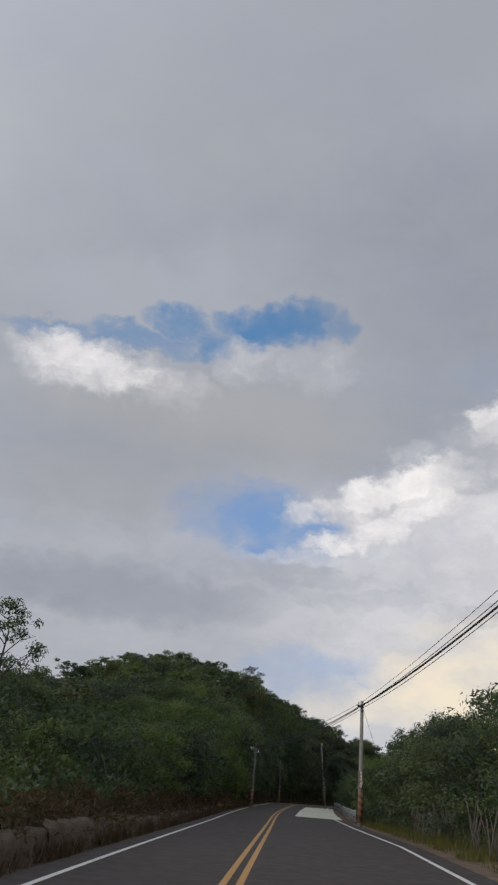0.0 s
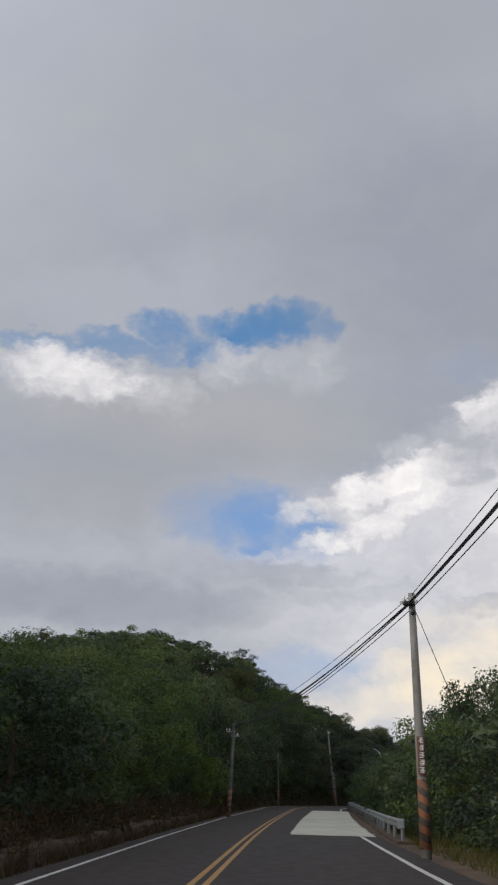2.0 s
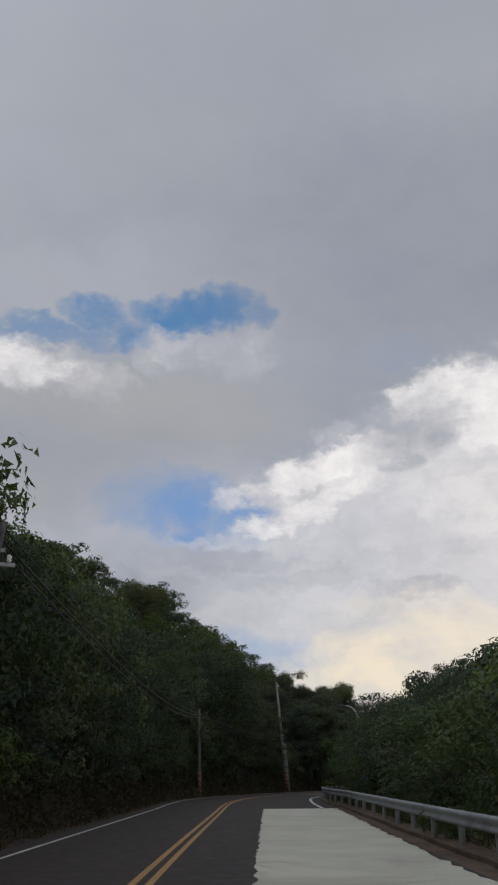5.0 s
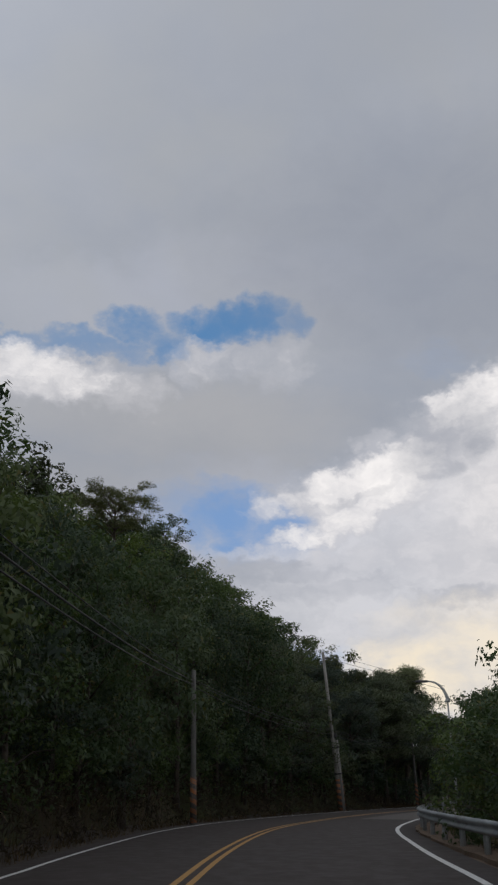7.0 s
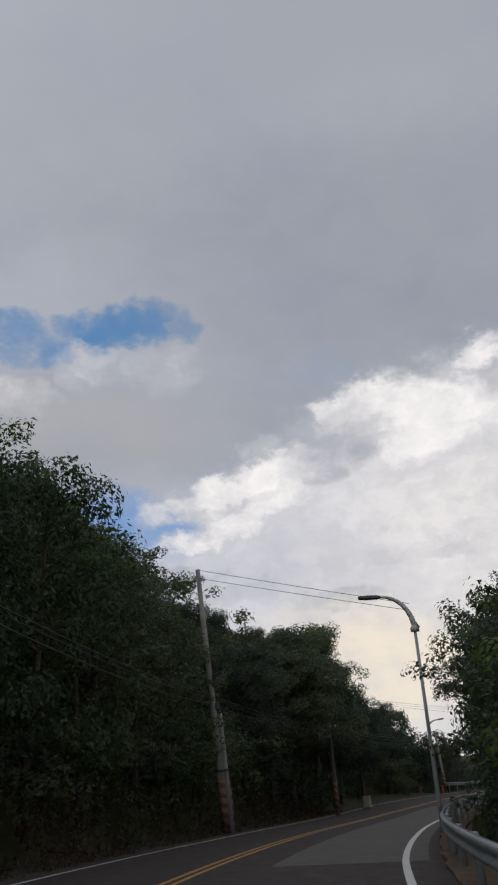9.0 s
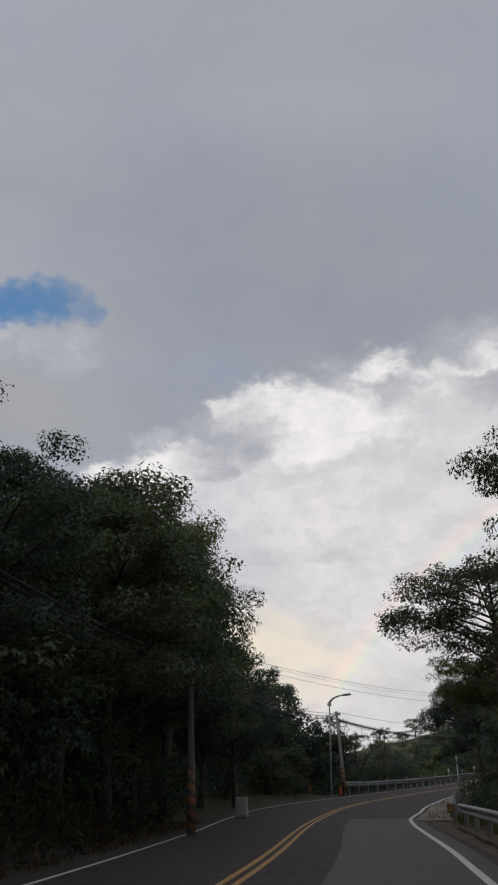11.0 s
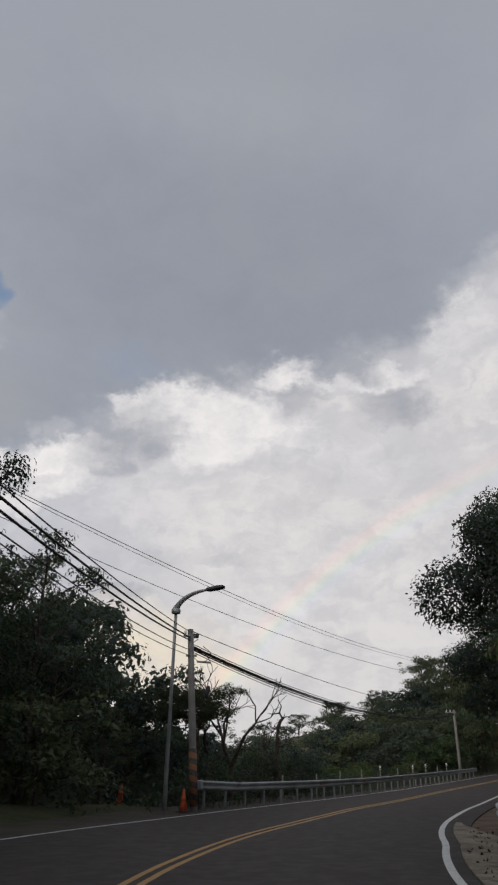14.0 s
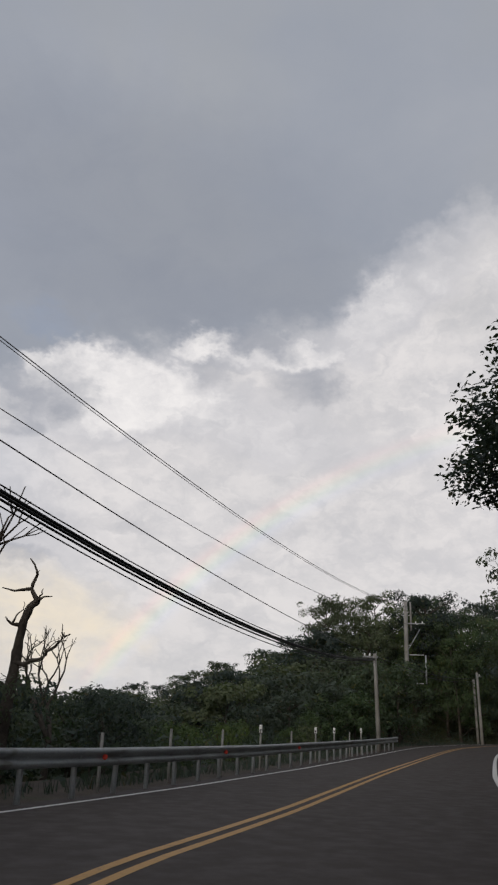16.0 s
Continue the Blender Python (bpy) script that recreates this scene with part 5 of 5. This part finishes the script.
def wood_rows():
    rnd = random.Random(77)
    for side, rows in ((-1, ((6.2, 3.2, 0), (8.8, 4.4, 1), (12.0, 5.4, 1), (16.0, 6.0, 2), (21.0, 6.6, 2), (27.0, 7.2, 2), (35.0, 8.2, 2), (46.0, 8.5, 2), (62.0, 10.5, 2), (82.0, 11.0, 2), (104.0, 12.0, 2), (126.0, 9.0, 2), (150.0, 9.0, 2))),
                       (1, ((9.0, 3.6, 0), (11.8, 4.8, 1), (16.0, 5.2, 2), (23.0, 6.5, 2)))):
        for dist, gap, sort in rows:
            s = 8.0 + dist * 2.2 if side < 0 else 16.0 + dist * 1.5
            last = 342 if dist < 20 or side > 0 or dist > 70 else 330
            while s < last:
                ss, d = s + rnd.uniform(-0.3, 0.3) * gap, side * (dist + rnd.uniform(-0.2, 0.2) * dist ** 0.6)
                s += gap
                if dist > 70 and ss < (170 if dist < 110 else 292):
                    continue
                if side > 0 and (dist > 20 and ss < 215 or dist > 15 and ss < 110):
                    continue
                if side > 0 and 188 < ss < 228 and d < 10.5:
                    continue
                if side < 0 and (169 < ss < 216 and d > -10 or 184 < ss < 216 and d > -16 or 216 <= ss < 246 and d > -11.5):
                    continue
                x, y = at(ss, d)
                x, y = float(x), float(y)
                s2, d2 = along(np.array([x]), np.array([y]))
                edge = float(-left_d(s2)[0] if d2[0] < 0 else right_d(s2)[0])
                if abs(d2[0]) < edge + 2.2:
                    continue
                if math.hypot(x - P8[0], y - P8[1]) < 4:
                    continue
                top = float(canopy(s2, d2)[0]) 
                z = float(land_sd(s2, d2, np.array([x]), np.array([y]))[0])
                h = (top - z) * (rnd.uniform(0.78, 1.05) if sort else rnd.uniform(0.75, 1.03))
                if h < 1.2:
                    if abs(d) > 16:
                        continue
                    h = rnd.uniform(1.2, 1.8)
                if side > 0 and h > 8.0:
                    h, z = 8.0, top - 8.0
                h = min(h, 12.0)
                u = min(1.0, max(0.0, ((P8[0] - x) * 0.75 + (P8[1] - y) * 0.66) / 28.0))
                if math.hypot(x - P8[0] + 21.0 * u, y - P8[1] + 18.5 * u) < 3.6:
                    h = min(h, max(1.0, 7.2 - z))
                if h < 3.2 or (sort == 0 and h < 4.5 and rnd.random() < 0.6):
                    (BUSH[1] if side > 0 else rnd.choice(BUSH)).plant(x, y, z, h, rnd.uniform(0.9, 1.3), rnd=rnd)
                elif h > 5.0 and side < 0 and 158 < ss < 186 and dist < 10:
                    rnd.choice(GRAND).plant(x, y, z, h, min(1.3, max(0.85, 9.0 / h)), rnd=rnd)
                elif h > 8.2 and sort < 2:
                    rnd.choice(BANK).plant(x, y, z, h, min(1.25, max(0.85, 8.5 / h)), rnd=rnd)
                elif ss > 224 and sort:
                    rnd.choice(FAR_DARK).plant(x, y, z, h, min(1.5, max(0.85, 6.9 / h)) * rnd.uniform(0.85, 1.2), rnd=rnd)
                elif sort == 2:
                    rnd.choice(FAR).plant(x, y, z, h, min(1.5, max(0.85, 6.9 / h)) * rnd.uniform(0.85, 1.2), rnd=rnd)
                elif side < 0 and 36 < ss < 84 and rnd.random() < 0.5:
                    rnd.choice(LUSH).plant(x, y, z, h, min(1.4, max(0.85, 5.5 / h)), rnd=rnd)
                elif side > 0 and 90 < ss < 150 and rnd.random() < 0.08:
                    rnd.choice(LUSH).plant(x, y, z, h, min(1.4, max(0.85, 5.5 / h)), rnd=rnd)
                elif ss < 85 and dist < 13 or side > 0 and dist < 12 and ss < 175:
                    rnd.choice(FINE).plant(x, y, z, h, min(1.4, max(0.8, 6.0 / h)), rnd=rnd)
                else:
                    rnd.choice(NEAR).plant(x, y, z, h, min(1.4, max(0.8, 6.0 / h)), rnd=rnd)


wood_rows()


def plant_at(kind, s, d, top, wide=1.0, turn=0.0, tilt=0.0):
    x, y = at(s, d)
    z = float(land(np.array([float(x)]), np.array([float(y)]))[0])
    kind.plant(float(x), float(y), z, top - z, wide, turn, tilt, random.Random(int(s * 10 + d * 100)))


# tall trees on the left bank before the curve, and the pair by the apron
for i_, (s_, d_, top_) in enumerate(((170.6, -7.6, 9.8), (176.0, -6.4, 8.2), (180.9, -6.1, 8.9), (184.6, -5.7, 10.2), (189.2, -6.0, 9.5), (193.0, -6.8, 12.0), (197.4, -7.1, 13.0), (200.9, -7.6, 12.6),
                                     (204.9, -7.4, 11.0), (208.2, -8.0, 9.0), (212.8, -7.4, 8.7))):
    plant_at(OVER[i_ % 3], s_, d_, top_, 1.1 if i_ < 5 else 0.82, s_ * 37.0)
for i_, (s_, d_, top_) in enumerate(((217.5, -9.4, 7.6), (223.4, -10.2, 8.3), (228.5, -10.4, 2.6), (232.5, -10.2, 1.6), (188.0, -12.6, 12.4), (194.0, -13.0, 13.2), (200.0, -12.6, 13.4),
                                     (206.0, -12.6, 12.4), (212.0, -12.8, 10.8), (219.0, -13.4, 10.6), (226.0, -14.0, 9.0), (184.0, -10.6, 11.4), (191.0, -9.6, 12.0))):
    plant_at(GRAND[i_ % 3], s_, d_, top_, 1.0, s_ * 37.0)
for s_, d_, top_, k_, w_, t_ in ((194.0, 7.9, 9.0, 0, 1.13, 40.0), (199.4, 9.2, 5.9, 1, 1.15, 10.0), (188.0, 13.0, 14.8, 2, 0.78, 90.0)):
    plant_at(AIRY[k_], s_, d_, top_, w_, t_)
for s_, d_, top_, k_, w_ in ((214.9, 8.0, 6.6, 0, 1.0), (234.6, 6.5, 7.2, 1, 1.42)):
    plant_at(HIGH[k_], s_, d_, top_, w_, s_ * 29.0)
for s_, d_, top_, w_ in ((243.0, 8.0, 8.2, 1.0), (250.0, 7.8, 9.0, 1.0)):
    plant_at(TALL[int(s_) % 4], s_, d_, top_, w_, s_ * 29.0)
for s_, d_, top_, w_ in ((151.5, 8.5, 4.6, 1.5), (156.0, 8.3, 5.4, 1.3), (147.0, 9.0, 4.2, 1.5)):
    plant_at(GRAND[int(s_) % 3], s_, d_, top_, w_, s_ * 13.0)
plant_at(FINE[0], 81.0, 12.2, 5.9, 1.0, 333.0)
for s_, d_, top_ in ((118.5, 8.9, 4.7), (124.0, 9.4, 4.5), (207.0, 11.0, 4.6), (212.0, 10.2, 4.2), (217.5, 10.4, 4.6), (222.5, 9.6, 4.4), (203.0, 11.6, 3.6)):
    plant_at(GRAND[int(s_) % 3], s_, d_, top_, 1.25, s_ * 17.0)
for s_, d_, top_ in ((166.0, 8.4, 7.2), (174.0, 9.0, 8.0), (258.0, 7.4, 10.2), (266.5, 7.2, 11.4), (276.0, 7.0, 12.4), (286.0, 7.0, 13.5), (238.0, 9.6, 5.0), (245.0, 10.2, 6.6), (47.0, 9.4, 5.6), (53.0, 10.2, 6.4), (60.0, 11.2, 6.2), (91.0, 13.5, 7.6)):
    plant_at(TALL[int(s_) % 4], s_, d_, top_, 0.9, s_ * 31.0)
for s_, d_, top_, k_ in ((155.0, -12.5, 18.3, 0), (190.0, -31.0, 27.5, 1)):
    plant_at(THIN[k_], s_, d_, top_, 1.2, s_ * 29.0)
plant_at(LUSH[0], 86.4, -4.75, 3.5, 0.85, 75.0)
plant_at(LUSH[2], 80.5, -5.9, 3.6, 1.1, 160.0)
plant_at(AIRY[2], 145.0, -10.8, 17.2, 0.85, 120.0)
plant_at(AIRY[1], 190.5, -9.6, 11.6, 0.5, 260.0)
for s_, d_, top_ in ((298.0, -13.5, 15.2), (301.0, -10.5, 15.6), (297.0, -17.0, 14.6), (304.0, -13.0, 16.2), (292.0, -15.5, 13.4)):
    plant_at(TALL[int(s_) % 4], s_, d_, top_, 1.0, s_ * 11.0)
plant_at(THIN[1], 30.5, -10.0, 7.5, 1.0, 35.0)
plant_at(THIN[0], 51.0, -10.8, 6.6, 1.0, 200.0)
for i_ in range(9):
    plant_at(BUSH[1], 229.5 + i_ * 2.1, -6.2 - 0.9 * (i_ % 3), (0.9 + 0.06 * i_) + 0.2 * (i_ % 2), 0.9, i_ * 67.0)
plant_at(AIRY[1], 229.8, -6.6, 3.5, 1.25, 50.0)
# low growth along the foot of the steep bank
BANK_RND = random.Random(19)
for i_ in range(46):
    s_ = 92.0 + i_ * 2.05
    d_ = float(left_d(s_)) - BANK_RND.uniform(2.2, 4.2)
    x_, y_ = at(s_, d_)
    BUSH[(0, 1, 1, 3)[i_ % 4]].plant(float(x_), float(y_), float(land(np.array([float(x_)]), np.array([float(y_)]))[0]) - 0.1, BANK_RND.uniform(1.8, 3.6), BANK_RND.uniform(1.0, 1.4), i_ * 71.0, 0.0, BANK_RND)
for i_ in range(17):
    s_, d_ = 168.0 + i_ * 1.8, -6.2 - 0.6 * (i_ % 3)
    x_, y_ = at(s_, d_)
    BUSH[(1, 3, 1)[i_ % 3]].plant(float(x_), float(y_), float(land(np.array([float(x_)]), np.array([float(y_)]))[0]) - 0.1, 2.0 + 0.4 * (i_ % 4), 1.3, i_ * 83.0, 0.0, random.Random(60 + i_))
for i_ in range(17):
    s_, d_ = 185.0 + i_ * 2.5, -8.9 - 1.3 * (i_ % 3)
    x_, y_ = at(s_, d_)
    BUSH[1].plant(float(x_), float(y_), float(land(np.array([float(x_)]), np.array([float(y_)]))[0]), 2.4 + 0.5 * (i_ % 4), 1.3, i_ * 71.0, 0.0, random.Random(i_))


for i_ in range(13):
    s_, d_ = 193.0 + i_ * 2.3, 7.9 + 0.5 * (i_ % 3)
    x_, y_ = at(s_, d_)
    BUSH[1].plant(float(x_), float(y_), float(land(np.array([float(x_)]), np.array([float(y_)]))[0]) - 0.2, 2.0 + 0.5 * (i_ % 3), 1.15, i_ * 53.0, 0.0, random.Random(40 + i_))


BARE = [  # limbs of the big bare tree: thickness at the butt, then steps of reach and height from the fork of the roots
    (0.125, [(-0.12, -2.6), (-0.05, -0.6), (-0.01, 0.05), (0.0, 0.35), (0.03, 0.8), (0.14, 1.15), (0.28, 1.28)]), (0.055, [(0.26, 1.26), (0.14, 1.45), (0.1, 1.52), (0.19, 1.82), (0.14, 1.96), (0.01, 2.14)]),
    (0.04, [(0.1, 1.52), (-0.06, 1.5), (-0.25, 1.47), (-0.5, 1.52)]), (0.028, [(0.3, 1.27), (0.35, 1.41), (0.37, 1.52)]), (0.032, [(0.3, 1.27), (0.41, 1.35), (0.58, 1.37)]),
    (0.055, [(0.0, 0.04), (0.19, 0.0), (0.3, 0.08), (0.5, 0.12), (0.62, 0.27), (0.83, 0.45), (0.89, 0.57), (1.03, 0.63)]), (0.02, [(0.88, 0.57), (0.86, 0.7), (0.85, 0.83)]),
    (0.045, [(0.02, 0.78), (-0.17, 0.79), (-0.25, 0.83), (-0.34, 0.93)]), (0.022, [(-0.2, 0.81), (-0.13, 0.98), (0.0, 1.1), (0.0, 1.25)]), (0.018, [(0.18, 1.78), (0.24, 1.9)])]


def bare_tree(x, y, z, label):
    """A big dead tree with a broken trunk and a few crooked limbs."""
    rnd = random.Random(6)
    base = thing("dead_tree", Matrix.Translation((x, y, z)), label, "dead tree", "dead trees behind the barrier")
    turn = Matrix.Rotation(radians(-38), 3, "Z")
    for k2, (r, line) in enumerate(BARE):
        pts = []
        for (u0, h0), (u1, h1) in zip(line, line[1:]):
            for j in range(3):
                t = j / 3
                pts.append(turn @ Vector((u0 + (u1 - u0) * t + rnd.uniform(-0.01, 0.01), 0.05 * math.sin(3 * (u0 + u1) * t + k2), h0 + (h1 - h0) * t)))
        pts.append(turn @ Vector((line[-1][0], 0.0, line[-1][1])))
        n = len(pts)
        tube_part("trunk" if k2 == 0 else "limb", pts, [r * (1 - (0.45 if k2 == 0 else 0.75) * i / (n - 1)) * rnd.uniform(0.9, 1.12) for i in range(n)], M["bark"], base, 7)


def twiggy_tree(x, y, z, height, seed, label):
    """A leafless tree that forks again and again into fine twigs."""
    rnd = random.Random(seed)
    some = []

    def fork(p, d, length, r, depth):
        bend = Vector((rnd.uniform(-0.25, 0.25), rnd.uniform(-0.25, 0.25), rnd.uniform(-0.05, 0.2)))
        mid = p + d * length * 0.5
        d2 = (d + bend).normalized()
        end = mid + d2 * length * 0.5
        some.append(tube([p, mid, end], [r, r * 0.85, r * 0.66], 6 if depth < 2 else 4, False))
        if depth >= 5:
            return
        for _ in range(2 if rnd.random() < 0.72 else 3):
            side = d2.cross(Vector((rnd.uniform(-1, 1), rnd.uniform(-1, 1), rnd.uniform(-1, 1)))).normalized()
            fork(end, (d2 + side * rnd.uniform(0.45, 0.95) + Vector((0, 0, 0.12))).normalized(), length * rnd.uniform(0.62, 0.85), r * 0.62, depth + 1)

    fork(Vector((0, 0, -0.4)), Vector((0.05, 0.0, 1)).normalized(), height * 0.34 + 0.4, height * 0.036, 0)
    base = thing("dead_tree", Matrix.Translation((x, y, z)), label, "dead tree", "dead trees behind the barrier")
    part("branch", mesh_of("branch", *join(*some), M["bark"], True), None, base)


bare_tree(57.9, 225.2, 1.26, "bare dead tree with a thick broken trunk")
for s_, d_, top_, seed_ in ((234.8, -7.4, 3.4, 12), (236.2, -8.8, 3.3, 21), (241.5, -7.5, 1.9, 5)):
    x_, y_ = at(s_, d_)
    z_ = float(land(np.array([float(x_)]), np.array([float(y_)]))[0])
    twiggy_tree(float(x_), float(y_), z_, top_ - z_, seed_, "leafless tree forking into fine dry twigs")


def dry_stalks():
    rnd = random.Random(8)
    for i in range(16):
        s, d = rnd.uniform(28, 56), rnd.uniform(6.6, 8.6)
        x, y = at(s, d)
        z = float(land(np.array([float(x)]), np.array([float(y)]))[0])
        base = thing("dry_shrub", Matrix.Translation((float(x), float(y), z)), "leafless dry shrub with pale bare stalks", "shrub", "dry shrubs on the verge")
        for j in range(rnd.randint(4, 7)):
            a, t = rnd.uniform(0, 6.28), rnd.uniform(0.05, 0.3)
            h = rnd.uniform(0.9, 2.1)
            p = Vector((rnd.uniform(-0.15, 0.15), rnd.uniform(-0.15, 0.15), -0.1))
            q = p + Vector((math.cos(a) * t, math.sin(a) * t, 1)) * h * 0.5
            e = q + Vector((math.cos(a + 0.5) * t * 1.6, math.sin(a + 0.5) * t * 1.6, 1)) * h * 0.5
            tube_part("stalk", [p, q, e], [0.022, 0.016, 0.005], M["pale_bark"], base, 5)


dry_stalks()


def cover(name, label, count, s_rng, d_of, lift, length, width, mat, seed, upright=False, gate=None, base=0.0):
    """Loose ground growth over a stretch, as one mesh of small leaves or blades."""
    rng = np.random.default_rng(seed)
    s, u = rng.uniform(*s_rng, count), rng.random(count)
    d0, d1 = d_of(s)
    d = d0 + (d1 - d0) * u
    x, y = at(s, d)
    keep = 0.5 + 0.5 * wave(x, y, 1.1, seed) + 0.35 * wave(x, y, 3.1, seed + 1) > rng.random(count) * 0.9
    if gate is not None:
        keep &= gate(s)
    x, y, s, d = x[keep], y[keep], s[keep], d[keep]
    s2, d2 = along(x, y)
    n = len(x)
    tall = 0.35 + 0.65 * np.clip(0.5 + 0.5 * wave(x, y, 0.7, seed + 3), 0, 1)
    z = np.maximum(land_sd(s2, d2, x, y), road_z(s2) - 0.06) + base + (rng.random(n) ** 1.3 * lift * tall if not upright else 0.0)
    nrm = unit(rng, n)
    dr = unit(rng, n)
    k = 0.6 + 0.8 * rng.random(n)
    if upright:
        dr = dr * 0.45 + np.array([0, 0, 1.0])
        dr /= np.linalg.norm(dr, axis=1)[:, None]
        z = z + length * k * 0.45
    else:
        nrm[:, 2] = np.abs(nrm[:, 2]) + 0.3
        nrm /= np.linalg.norm(nrm, axis=1)[:, None]
    me = leaf_mesh(name, np.stack([x, y, z], 1), dr, nrm, length * k, width * k, mat)
    tagged(new(name, me), label, "undergrowth", kind="stuff")


cover("undergrowth", "tangled dark undergrowth on the bank", 85000, (5, 188), lambda s: (left_d(s) - 2.0, left_d(s) - 6.5), 1.5, 0.18, 0.10, M["leaf"], 3)
cover("undergrowth", "tangled green undergrowth behind the barrier", 60000, (5, 330), lambda s: (right_d(s) + 2.9, right_d(s) + 7.0), 1.0, 0.16, 0.085, M["leaf"], 4, gate=lambda s: (s < 193) | (s > 226))
cover("undergrowth", "tangled green undergrowth in the valley", 30000, (222, 335), lambda s: (left_d(s) - 1.9, left_d(s) - 16.0), 1.3, 0.22, 0.11, M["leaf_shaded"], 5)
cover("dead_weeds", "dry brown weeds along the foot of the low wall", 17000, (-14, 96), lambda s: (left_d(s) - 0.55, left_d(s) - 0.95), 0.2, 0.34, 0.022, M["weeds"], 21, True)
cover("dead_weeds", "dry brown weeds hanging over the low wall", 36000, (-14, 96), lambda s: (left_d(s) - 0.7, left_d(s) - 2.3), 0.62, 0.26, 0.05, M["weeds"], 22, base=0.12)
cover("dead_weeds", "dry brown brush at the foot of the wooded bank", 30000, (92, 192), lambda s: (left_d(s) - 1.0, left_d(s) - 3.2), 1.0, 0.26, 0.05, M["weeds"], 23)
cover("leaf_litter", "dry brown leaf litter scattered over the concrete apron", 420, (196, 222), lambda s: (right_d(s) + 0.45, right_d(s) + 1.9), 0.01, 0.09, 0.05, M["weeds"], 24, base=0.1)
cover("verge_grass", "dry grass and weeds along the verge", 26000, (-10, 225), lambda s: (left_d(s) - 0.7, left_d(s) - 2.2), 0.2, 0.24, 0.022, M["weeds"], 6, True, gate=lambda s: s < 197)
cover("verge_grass", "dry grass and weeds along the verge", 9000, (0, 62), lambda s: (right_d(s) + 1.3, right_d(s) + 3.2), 0.2, 0.30, 0.025, M["grass"], 7, True)
cover("verge_grass", "dry grass and weeds along the verge", 12000, (62, 200), lambda s: (right_d(s) + 1.7, right_d(s) + 2.9), 0.2, 0.32, 0.025, M["grass"], 8, True)
cover("verge_grass", "dull weeds under the crash barrier", 5000, (226, 300), lambda s: (left_d(s) - 1.2, left_d(s) - 2.2), 0.2, 0.26, 0.03, M["leaf_shaded"], 9, True)
